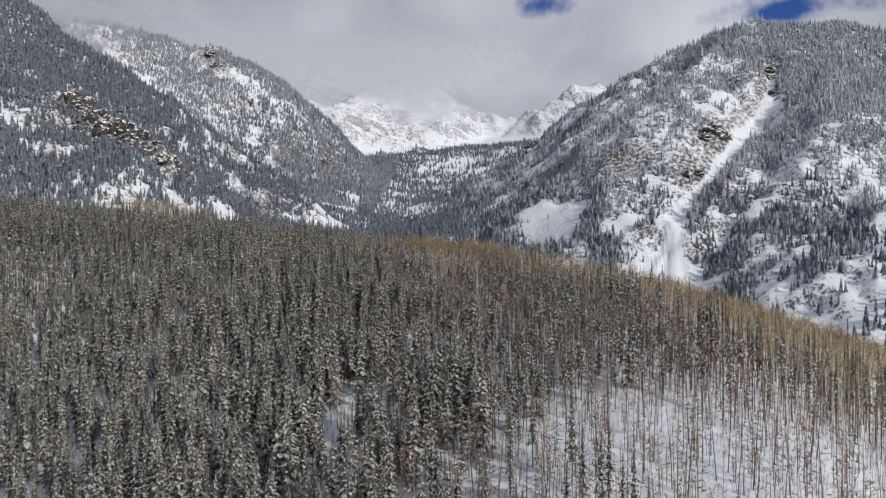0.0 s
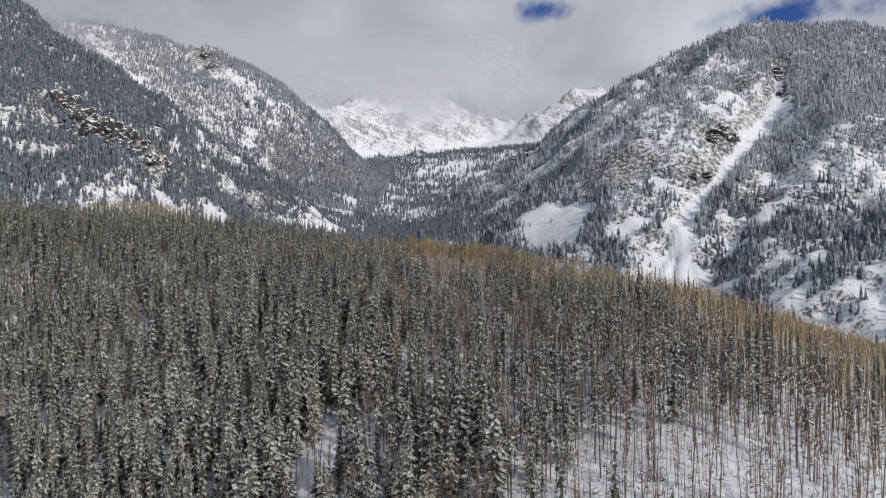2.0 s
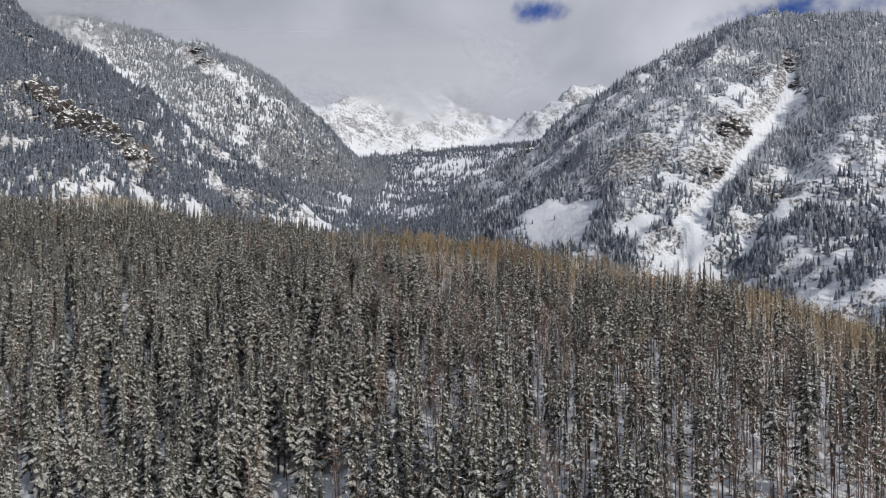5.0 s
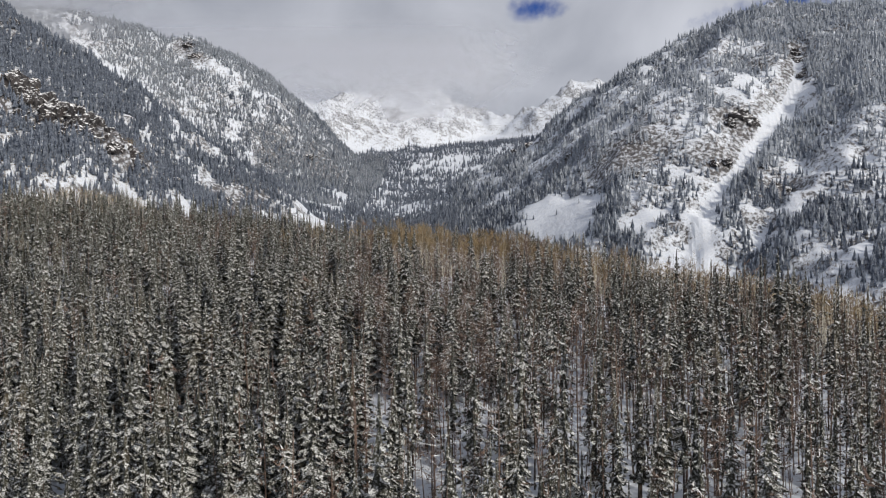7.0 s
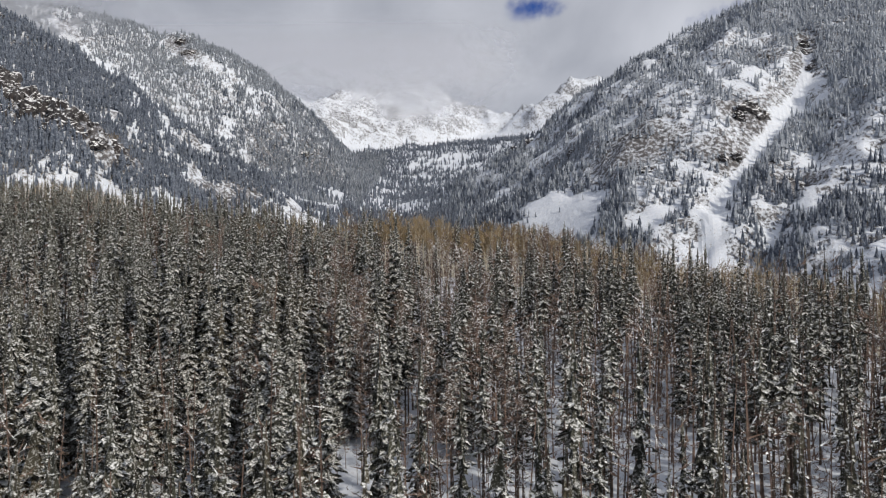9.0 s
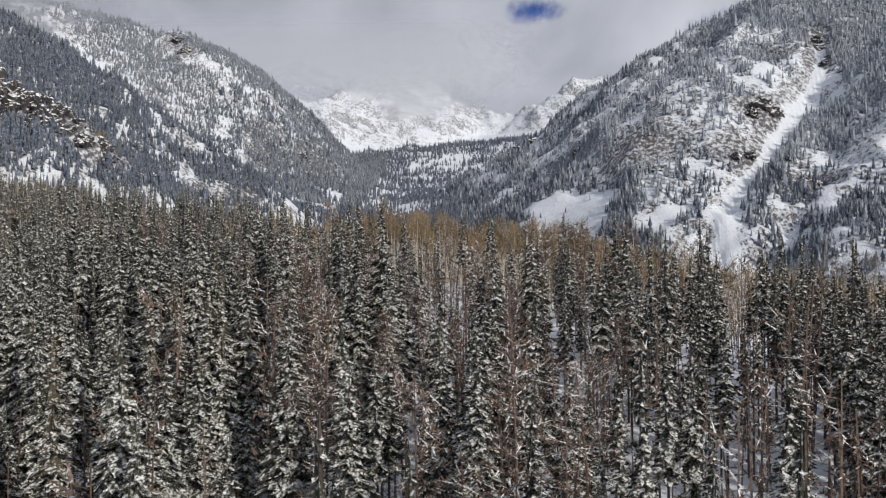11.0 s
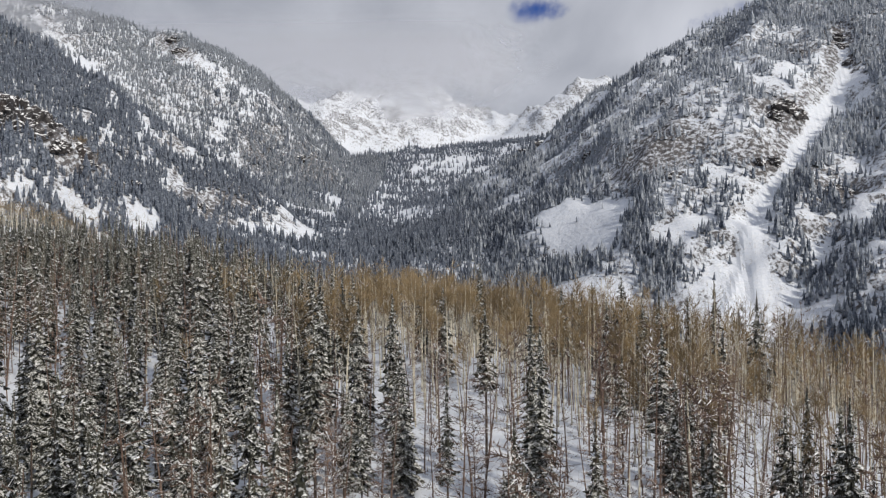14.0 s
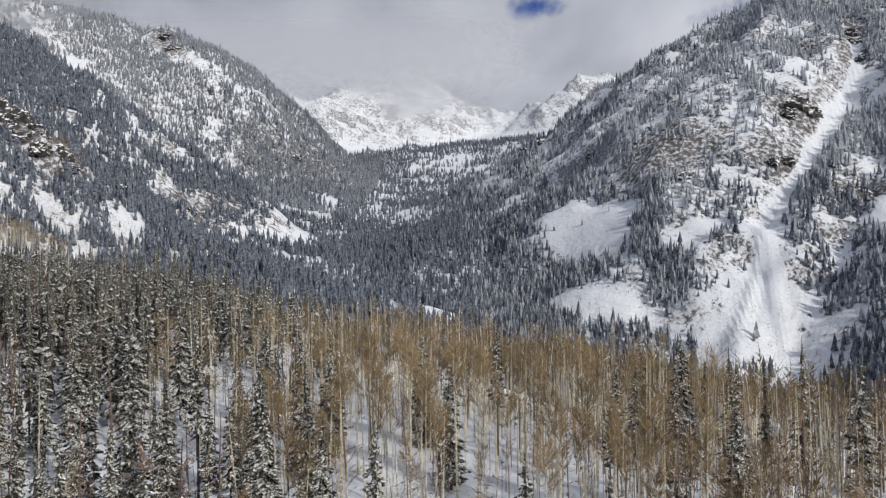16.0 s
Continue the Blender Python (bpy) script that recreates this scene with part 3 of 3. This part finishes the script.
dx, dy = scatter(rng, (-30, 100, 180, 275), 3.0)
keep = in_view(dx, dy) & (rng.random(len(dx)) < np.clip(0.6 + dx / 60, 0, 1)) & (dy < 258 - 0.5 * np.maximum(dx, 0))
fx, fy = np.r_[fx, dx[keep]], np.r_[fy, dy[keep]]
dx, dy = scatter(rng, (16, 250, 90, 346), 2.5)
keep = rng.random(len(dx)) < 0.95
fx, fy = np.r_[fx, dx[keep]], np.r_[fy, dy[keep]]
extra = (np.arange(len(fx)) >= first) & (np.arange(len(fx)) < last)
fill = np.arange(len(fx)) >= last
open_here = clearing(fx, fy)
keep = rng.random(len(fx)) > open_here * np.where(fy > 300, np.where(aspen_share(fx, fy) > 0.4, 0.35, 0.97), np.where(fx > 15, 0.66, 0.97))
# nothing of the low ground in front rises into view
keep &= height(fx, fy) + 17 > -0.345 * fy
fx, fy, extra, fill = fx[keep], fy[keep], extra[keep], fill[keep]
fz = height(fx, fy) - 0.15
chance = rng.random(len(fx))
open_here = open_here[keep]
aspens = extra | (~fill & (chance < aspen_share(fx, fy)))
snags = ~aspens & (rng.random(len(fx)) < (snag_share(fx, fy) + 0.9 * open_here) * np.where(fill, 0.62, 1))
pines = ~aspens & ~snags & (rng.random(len(fx)) < np.clip(0.55 + fx / 25 + 0.3 * waves(fx, fy, 30, 97), 0.06, 0.95) * np.clip((310 - fy) / 50, 0.35, 1))
firs = ~aspens & ~snags & ~pines
thin = ~(firs & (rng.random(len(fx)) < 0.08)) & ~(pines & (rng.random(len(fx)) < 0.05)) & ~(aspens & ~extra & (rng.random(len(fx)) < 0.2))
thin &= ~((fy > 215) & (fx > 5) & ~aspens & (rng.random(len(fx)) < 0.15))
thin &= ~((fy > 268) & (fy < 350) & (np.abs(fx) < 100) & (rng.random(len(fx)) < 0.22))
# a thin, open belt between the conifers and the aspens of the crest
belt = np.clip((fx - 22) / 12, 0, 1) * np.clip((82 - fx) / 12, 0, 1) * np.clip((fy - 252) / 12, 0, 1) * np.clip((334 - fy) / 14, 0, 1)
thin &= rng.random(len(fx)) > 0.3 * belt
belted = (rng.random(len(fx)) < 0.85 * belt) & ~aspens
snags, firs, pines = snags | belted, firs & ~belted, pines & ~belted
# towards the crest the conifers stand singly among thin bare stems
crest_here = np.clip((fy - 252) / 16, 0, 1) * (fy < 372)
fate, lower = rng.random(len(fx)), fx > 16 - 0.35 * (fy - 262) + 8 * waves(fx, fy, 18, 98)
turned = (firs | pines) & (fx > -80) & (fate < crest_here * np.where(lower, 0.5, 0.18))
snags, firs, pines = snags | turned, firs & ~turned, pines & ~turned
thin &= ~((firs | pines) & (fx > -75) & (fate > 1 - crest_here * np.where(lower, 0.28, 0.12)))
swap = firs & (crest_here > 0.5) & (rng.random(len(fx)) < 0.35)
firs, pines = firs & ~swap, pines | swap
size = np.clip(rng.normal(1.0, 0.15, len(fx)), 0.45, 1.25) * np.where((rng.random(len(fx)) < 0.2) & ~aspens, 0.62, 1.0)
size = size * np.where(aspens, 1.06, 1.0) * np.where(snags, rng.uniform(0.72, 1.1, len(fx)), 1.0) * (1 - 0.3 * belt) * (0.90 + 0.06 * np.clip((fy - 230) / 90, 0, 1))

FIR_MODELS, PINE_MODELS, SNAG_MODELS, ASPEN_MODELS = 6, 5, 4, 5


def fir_shape(n, level):
    r = np.random.default_rng(100 + n)
    high, wide, start = 16.5 + r.uniform(-1.8, 1.8), 2.4 + r.uniform(-0.5, 0.5), 0.06 + r.uniform(0, 0.08)
    trunk = stem(r, high, 0.19, 6 if level == 0 else 3, 0.004)
    return conifer_crown(r, high, start, wide, (28, 17, 9)[level], (10, 7, 5)[level], level), trunk


def pine_shape(n, level):
    r = np.random.default_rng(200 + n)
    high, wide, start = 14.5 + r.uniform(-1.5, 1.5), 1.35 + r.uniform(-0.3, 0.35), 0.40 + r.uniform(-0.16, 0.14)
    trunk = stem(r, high, 0.125, 6 if level == 0 else 3, 0.008)
    return conifer_crown(r, high, start, wide, (20, 14, 8)[level], (8, 6, 4)[level], level, 0.25), trunk


def snag_shape(n, level):
    r = np.random.default_rng(300 + n)
    high = 14.5 + r.uniform(-2, 2)
    trunk = stem(r, high, 0.12, 6 if level == 0 else 3, 0.035)
    if level == 0:
        return bare_crown(r, high, 0.14, 1.3, 50, 9, 0.016, 0.3, 1.25), trunk
    if level == 1:
        return bare_crown(r, high, 0.18, 1.4, 16, 6, 0.022, 0.3, 2.3), trunk
    return bare_crown(r, high, 0.16, 1.5, 9, 4, 0.036, 0.3, 3.8), trunk


def aspen_shape(n, level):
    r = np.random.default_rng(400 + n)
    high = 14.0 + r.uniform(-1.5, 1.5)
    trunk = stem(r, high, 0.105, 6 if level == 0 else 3, 0.03)
    if level == 0:
        return bare_crown(r, high, 0.66, 1.0, 28, 14, 0.018, 1.0, 0.55), trunk
    if level == 1:
        return bare_crown(r, high, 0.65, 1.15, 12, 7, 0.022, 1.0, 1.0), trunk
    return bare_crown(r, high, 0.63, 1.3, 8, 5, 0.028, 1.0, 1.7), trunk


KINDS = (
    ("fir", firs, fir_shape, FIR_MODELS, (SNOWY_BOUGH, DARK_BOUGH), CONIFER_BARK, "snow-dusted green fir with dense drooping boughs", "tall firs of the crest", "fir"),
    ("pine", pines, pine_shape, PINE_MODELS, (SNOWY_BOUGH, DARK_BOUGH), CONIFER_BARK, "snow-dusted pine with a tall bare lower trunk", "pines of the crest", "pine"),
    ("dead_pine", snags, snag_shape, SNAG_MODELS, (SNAG_BARK,), SNAG_BARK, "dead brown pine with thin broken twigs", "dead pines of the crest", "dead tree"),
    ("aspen", aspens, aspen_shape, ASPEN_MODELS, (ASPEN_TWIG,), ASPEN_BARK, "leafless aspen with pale trunk and ochre twigs", "bare aspens of the crest", "aspen"),
)
# the stretch of wood that the flight comes nearest to
close = (fy > 196) & (fy < 352) & (np.abs(fx) < 0.60 * (fy - 150))
middle = (fy < 352) & (np.abs(fx + 20) < 82)
for name, chosen, shape, models, leaves, wood, label, group, category in KINDS:
    chosen = chosen & thin
    mine = np.nonzero(chosen & close)[0]
    mine = mine[np.argsort(np.abs(fx[mine]) + 0.25 * np.abs(fy[mine] - 255))][:{"fir": 240, "pine": 220}.get(name, 200)]
    whole_trees = np.zeros(len(fx), bool)
    whole_trees[mine] = True
    originals = []
    for m in range(models):
        crown, trunk = shape(m, 0)
        originals.append((mesh_of(name + "_trunk", *trunk), mesh_of(name + "_crown", *crown)))
        originals[-1][0].materials.append(wood)
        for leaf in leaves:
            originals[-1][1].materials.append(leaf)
    for n, i in enumerate(mine):
        tree = new(name)
        stem_mesh, crown_mesh = originals[n % models]
        part("trunk", stem_mesh, wood, tree)
        part("crown", crown_mesh, leaves, tree)
        tree.matrix_basis = pose(fx[i], fy[i], fz[i], 0, 0, rng.uniform(0, 360)) @ Matrix.Scale(float(size[i]), 4)
        tagged(tree, label, category, group)
    for level, here in ((1, chosen & middle & ~whole_trees), (2, chosen & ~middle & ~whole_trees)):
        made = [whole(*shape(m, level)) for m in range(models)]
        woods(name + "_wood", made, (*leaves, wood), fx[here], fy[here], fz[here], size[here], rng, "dense wood: " + label, "forest")

# ------------------------------------------------------------------ saplings and brush in the clearings
bx, by = scatter(rng, (-60, 74, 240, 380), 1.8)
keep = in_view(bx, by) & (clearing(bx, by) > 0.25) & (rng.random(len(bx)) < 0.6)
bx, by = bx[keep], by[keep]
saplings = []
for n in range(5):
    r = np.random.default_rng(500 + n)
    high = 5.5 + r.uniform(-1.5, 2)
    saplings.append(whole(bare_crown(r, high, 0.3, 0.6, 8, 4, 0.02), stem(r, high, 0.06, 3, 0.03)))
woods("aspen_saplings", saplings, (SNAG_BARK, SNAG_BARK), bx, by, height(bx, by) - 0.1, rng.uniform(0.3, 1.1, len(bx)), rng,
      "thin leafless saplings standing in open snow", "saplings")

# ------------------------------------------------------------------ fallen and leaning trunks
def log_mesh(n):
    r = np.random.default_rng(650 + n)
    v, t = joined([tube([(-5.5, 0, 0.0), (0, r.uniform(-.2, .2), 0.05), (5.0, r.uniform(-.4, .4), 0.1)], [0.19, 0.15, 0.07], 7)]
                  + [tube([(x, 0, 0.1), (x + 0.4, r.uniform(-.6, .6), r.uniform(0.4, 1.0))], [0.04, 0.01], 3) for x in r.uniform(-3, 4.5, 9)])
    mesh = mesh_of("fallen_log", v, t)
    mesh.materials.append(SNAG_BARK)
    return mesh


LOGS = [log_mesh(n) for n in range(4)]
lying = [(-13, 122, 62, 0), (-9, 130, 35, 0), (-15, 115, 50, 0), (-7, 138, 118, 0), (25, 98, 20, 0), (52, 96, 160, 0), (73, 98, 75, 0), (90, 106, 30, 0),
         (-24, 350, 110, 0), (-33, 346, 60, 0), (20, 318, 140, 0), (-1, 164, 75, 0), (44, 305, 40, 0)]
for n, (x, y, turn, _) in enumerate(lying):
    dx, dy = math.cos(radians(turn)), math.sin(radians(turn))
    rise = float(height(x + 4 * dx, y + 4 * dy) - height(x - 4 * dx, y - 4 * dy)) / 8
    log = new("fallen_log", LOGS[n % 4])
    log.matrix_basis = pose(x, y, float(height(x, y)) + 0.12, 0, -math.degrees(math.atan(rise)), turn)
    tagged(log, "fallen dead trunk with broken stubs lying in snow", "log", "fallen trunks")
for n, (x, y, turn, tilt) in enumerate([(-30, 318, 60, 52), (-42, 305, 120, 58), (12, 330, 40, 48), (-12, 236, 20, 62), (33, 262, 170, 55), (52, 300, 80, 60)]):
    log = new("leaning_dead_trunk", LOGS[n % 4])
    log.matrix_basis = pose(x, y, float(height(x, y)) - 0.3, 0, 0, turn) @ pose(0, 0, 0, 0, -tilt, 0) @ Matrix.Scale(0.75, 4) @ pose(5.5, 0, 0)
    tagged(log, "dead broken trunk leaning among standing trees", "dead tree", "leaning dead trunks")

# ------------------------------------------------------------------ woods on the mountains
FAR_TREES = [(*spike_crown(np.random.default_rng(600 + n), 11.0, 2.1), ) for n in range(8)]
FAR_TREES = [(v, t, np.zeros(len(t), int)) for v, t in FAR_TREES]


def bump_at(x, y, cx, cy, rx, ry):
    return np.exp(-(((x - cx) / rx) ** 2 + ((y - cy) / ry) ** 2))


def right_cover(x, y, z):
    """How thickly the conifers stand on the right-hand mountain."""
    cover = 0.36 + 0.22 * np.exp(-((nearest(x, y, RIGHT_RIDGE) / 110) ** 2)) + 1.1 * bump_at(x, y, 720, 1120, 200, 190)
    cover = cover + 0.25 * bump_at(x, y, 60, 870, 60, 90) + 0.7 * bump_at(x, y, 205, 885, 28, 40) + 0.95 * np.exp(-((nearest(x, y, STAND) / 17) ** 2))
    cover = cover + 0.8 * bump_at(x, y, 535, 985, 50, 90) + 0.6 * bump_at(x, y, 478, 860, 22, 60)
    cover = cover - 0.6 * bump_at(x, y, 402, 830, 30, 52) - 0.6 * bump_at(x, y, 431, 887, 24, 24) - 0.5 * bump_at(x, y, 520, 720, 160, 70)
    cover = cover - 0.45 * bump_at(x, y, 345, 975, 32, 34) - 0.35 * bump_at(x, y, 345, 868, 24, 26)
    cover = cover - 0.28 * bump_at(x, y, 310, 925, 75, 60) - 0.2 * bump_at(x, y, 430, 1060, 50, 60)
    lines = 0.8 * np.clip(waves(0.6 * x + 0.8 * y, 0.25 * (0.8 * x - 0.6 * y), 30, 57), 0, 1)
    return cover + np.where(x > 480, lines, 0.2 * lines) - 0.1


def left_cover(x, y, z):
    cover = 0.95 + 0.45 * np.clip((z - 150) / 60, 0, 1) - 1.0 * np.exp(-((nearest(x, y, CLIFF_LINE) / 26) ** 2))
    cover = cover - 1.0 * bump_at(x, y, -471, 836, 34, 22) - 0.5 * bump_at(x, y, -413, 797, 30, 22)
    cover = cover - 0.15 * bump_at(x, y, -350, 750, 50, 22) - 1.6 * np.exp(-((nearest(x, y, SNOW_TONGUE) / 8) ** 2))
    cover = cover - 0.22 * np.clip((105 - z) / 50, 0, 1) * (x > -330) - 0.4 * bump_at(x, y, -300, 835, 60, 36) - 0.4 * np.clip((x + 290) / 60, 0, 1) * np.clip((y - 880) / 60, 0, 1)
    return cover - 0.4 * bump_at(x, y, -180, 1150, 40, 60) - 0.8 * bump_at(x, y, -200, 1230, 30, 30) - 0.5 * bump_at(x, y, -180, 800, 50, 30)


SNOW_TONGUE = [(-283, 782, 0), (-262, 768, 0), (-238, 752, 0)]
CHUTES = [([(-717, 1560, 0), (-622, 1518, 0), (-520, 1440, 0)], 22), ([(-568, 1748, 0), (-478, 1673, 0), (-413, 1658, 0), (-320, 1667, 0)], 26),
          ([(-413, 1658, 0), (-364, 1464, 0), (-375, 1400, 0)], 20), ([(-560, 1790, 0), (-400, 1900, 0), (-300, 2000, 0)], 24), ([(-200, 1500, 0), (-150, 1350, 0)], 26)]


def ridge_cover(x, y, z):
    cover = 1.05 + 0.2 * np.clip((300 - z) / 200, 0, 1)
    cover = cover - 0.35 * np.clip((1560 - y) / 150, 0, 1) * np.clip((x + 330) / 60, 0, 1) - 0.8 * bump_at(x, y, -237, 1330, 50, 80) - 0.6 * bump_at(x, y, -300, 1450, 40, 60)
    return cover - 1.3 * np.max([np.exp(-(nearest(x, y, line) / wide) ** 2) for line, wide in CHUTES], axis=0)


def valley_cover(x, y, z):
    return 0.45 + 0.45 * np.clip((150 - x) / 80, 0, 1) - 0.9 * np.clip((-110 - x) / 50, 0, 1) - 2.2 * bump_at(x, y, -222, 594, 60, 36) - 0.3 * bump_at(x, y, -80, 900, 30, 60) + 0.5 * np.clip((780 - y) / 120, 0, 1) * np.clip((60 - x) / 80, 0, 1)


def basin_cover(x, y, z):
    return 0.45 + 0.6 * np.exp(-((nearest(x, y, BASIN) / 130) ** 2))


def mountain_wood(name, box, gap, cover, lowest, highest, label, fade=60.0, tall=1.0, leaf=HAZY_FAR_NEEDLES):
    """Conifers over a box of ground, thinner where it is steep, high or open."""
    x, y = scatter(rng, box, gap)
    keep = (np.abs(x) < 0.61 * y + 10) & ((x > -190) | (y < np.interp(x, [p[0] for p in LEFT_RIDGE], [p[1] for p in LEFT_RIDGE]) + 25))
    x, y = x[keep], y[keep]
    z = height(x, y)
    up = slope_up(x, y)
    likely = cover(x, y, z) + 0.3 * waves(x, y, 110, 51) + 0.5 * waves(x, y, 40, 52) + 0.5 * waves(x, y, 16, 53)
    likely = likely - np.clip((0.60 - up) * 5, 0, 1) - np.clip((z - highest) / fade, 0, 2) - np.clip((lowest - z) / 20, 0, 2)
    likely = likely - 1.8 * np.exp(-(nearest(x, y, GULLY) / 10) ** 2) - (1.1 + 1.1 * waves(0.8 * x + 0.6 * y, 0.3 * (0.6 * x - 0.8 * y), 10, 59)) * np.exp(-(nearest(x, y, MEADOW) / 27) ** 4)
    likely = likely - 1.7 * np.exp(-(nearest(x, y, LOW_MEADOW) / 15) ** 4) - 1.5 * np.exp(-(nearest(x, y, HIGH_MEADOW) / 9) ** 4)
    likely = likely - 1.3 * np.exp(-((x - FAN[0]) ** 2 + (y - FAN[1]) ** 2) / 42**2) - 1.5 * np.exp(-(nearest(x, y, CHUTE_A) / 12) ** 2)
    likely = likely + 1.1 * np.exp(-(nearest(x, y, DARK_STAND) / 15) ** 2) + 1.5 * bump_at(x, y, 214, 752, 6, 10)
    keep = (rng.random(len(x)) < likely) & ((near_hill(x, y) < z - 1.5) | (y > 548))
    x, y, z = x[keep], y[keep], z[keep]
    size = tall * np.exp(rng.normal(-0.05, 0.28, len(x)))
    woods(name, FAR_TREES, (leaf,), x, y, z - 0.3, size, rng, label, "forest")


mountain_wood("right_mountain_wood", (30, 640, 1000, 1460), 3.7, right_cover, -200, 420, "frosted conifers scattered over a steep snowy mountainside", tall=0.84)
mountain_wood("left_mountain_wood", (-1000, 640, -120, 1260), 3.3, left_cover, -200, 460, "dense conifers on a steep mountain spur, coloured as in cloud shade", tall=0.88, leaf=SHADED_NEEDLES)
mountain_wood("left_ridge_wood", (-1300, 1260, -120, 2200), 4.9, ridge_cover, -200, 480, "frosted conifers thinning out below a snowy ridge", tall=0.9, leaf=HAZY_RIDGE_NEEDLES)
mountain_wood("valley_wood", (-250, 548, 420, 1260), 4.1, valley_cover, -200, 60, "conifers along the floor of a snowy valley", tall=0.85, leaf=SHADED_NEEDLES)
mountain_wood("basin_wood", (-420, 1260, 480, 2420), 7.0, basin_cover, -200, 318, "far conifers in a high snowy basin", 25.0, leaf=SHADED_NEEDLES)

# ------------------------------------------------------------------ leafless brush at the foot of the slopes
BRUSH = []
for n in range(5):
    r = np.random.default_rng(560 + n)
    v, t = bare_crown(r, 5.0, 0.08, 1.5, 9, 3, 0.03)
    BRUSH.append((v, t, np.zeros(len(t), int)))
for name, box, gap, spots_at in (("foot_brush", (-560, 690, -120, 960), 2.5, [(-413, 797, 36, 28), (-350, 750, 60, 28), (-260, 760, 50, 24), (-190, 780, 50, 30), (-455, 880, 75, 32), (-395, 892, 50, 24), (-330, 880, 45, 28), (-560, 930, 60, 40)]),
                                 ("valley_brush", (40, 600, 420, 860), 4.6, [(190, 770, 40, 34), (120, 780, 80, 70), (280, 700, 110, 60), (60, 660, 90, 60)])):
    x, y = scatter(rng, box, gap)
    thick = np.max([bump_at(x, y, *spot) for spot in spots_at], axis=0)
    keep = rng.random(len(x)) < thick + 0.35 * waves(x, y, 40, 58) - 0.15
    x, y = x[keep], y[keep]
    woods(name, BRUSH, (ASPEN_TWIG,), x, y, height(x, y) - 0.2, rng.uniform(0.6, 1.4, len(x)), rng, "ochre leafless brush on a snowy slope", "brush")

# ------------------------------------------------------------------ rock outcrops
def crag_mesh(n, wide, deep, high):
    """A broken, jagged block of rock."""
    r = np.random.default_rng(700 + n)
    bm = bmesh.new()
    bmesh.ops.create_icosphere(bm, subdivisions=4, radius=1.0)
    for v in bm.verts:
        p = v.co.copy()
        big = noise.noise(p * 1.3 + Vector((n * 3.1, 0, 0)))
        mid = noise.noise(Vector((p.x * 4, p.y * 4, p.z * 1.6)) + Vector((0, n * 5.7, 0)))
        low = noise.cell(Vector((p.x * 5, p.y * 5, p.z * 3.0)) + Vector((n, n, 0)))
        k = 1 + 0.35 * big + 0.22 * mid + 0.16 * low
        v.co = Vector((p.x * k * wide, p.y * k * deep, p.z * k * high))
    mesh = bpy.data.meshes.new("rock_outcrop")
    bm.to_mesh(mesh)
    bm.free()
    mesh.materials.append(ROCK)
    return mesh


CRAGS = [crag_mesh(n, 1.0, 0.8, 1.0) for n in range(5)]
spots = [(351, 966, 14, 12), (364, 968, 13, 11), (338, 964, 12, 10), (494, 1136, 11, 10), (490, 1117, 10, 9), (479, 1080, 10, 8), (438, 1112, 9, 8), (297, 905, 9, 7), (311, 911, 9, 7),
         (218, 909, 8, 7), (344, 864, 6, 5), (356, 858, 6, 5), (348, 897, 6, 5), (185, 1115, 12, 9), (149, 1460, 20, 18), (163, 1380, 15, 12),
         (-430, 886, 18, 24), (-419, 882, 15, 20), (-408, 878, 18, 24), (-397, 878, 15, 19), (-386, 872, 18, 23), (-378, 858, 15, 16), (-371, 868, 16, 21), (-359, 860, 17, 21),
         (-350, 848, 14, 15), (-345, 857, 15, 19), (-333, 850, 16, 18), (-320, 846, 15, 16), (-312, 836, 13, 13), (-303, 840, 13, 14), (-293, 835, 12, 12),
         (-405, 858, 13, 12), (-388, 850, 14, 13), (-366, 842, 14, 12), (-340, 834, 13, 11), (-322, 826, 12, 10), (-302, 822, 11, 9), (-352, 826, 11, 9),
         (-282, 828, 10, 9), (-270, 840, 10, 9), (-262, 862, 11, 10), (-250, 890, 10, 9), (-560, 1110, 10, 8), (-543, 1758, 22, 13), (-506, 1703, 14, 9), (-243, 1578, 15, 12), (-240, 980, 9, 7)]
for n, (x, y, wide, high) in enumerate(spots):
    rock = new("rock_outcrop", CRAGS[n % len(CRAGS)])
    z = float(height(x, y))
    rock.matrix_basis = pose(x, y, z - 0.3 * high, 0, 0, 37 * n) @ Matrix.Diagonal((wide, wide * 0.7, 0.75 * high, 1))
    tagged(rock, "jagged dark rock outcrop with snow on its ledges", "rock", "crags of the mountainsides")

# ------------------------------------------------------------------ cloud hanging on the far summits
def cloud_sheet(y, low, high, thick, edge=0.0):
    xs, zs = np.meshgrid(np.linspace(-2600, 2600, 40), np.linspace(low - 260, 1900, 14))
    ys = y + 60 * waves(xs, zs, 400, 61) + 0.00004 * xs**2
    verts = np.stack([xs, ys, zs], -1).reshape(-1, 3)
    i, j = np.meshgrid(np.arange(13), np.arange(39), indexing="ij")
    quads = np.stack([i * 40 + j, i * 40 + j + 1, (i + 1) * 40 + j + 1, (i + 1) * 40 + j], -1).reshape(-1, 4)
    sheet = part("cloud_bank", mesh_of("cloud_bank", verts, quads, smooth=True), material("cloud", mist(low, high, thick, edge)))
    sheet.visible_shadow = False
    tagged(sheet, "soft grey cloud hanging over the far summits", "cloud", kind="structure")


cloud_sheet(2480, 380, 600, 0.82, 330.0)
cloud_sheet(2700, 430, 600, 0.85, 330.0)
cloud_sheet(1470, 370, 500, 0.75, -440.0)
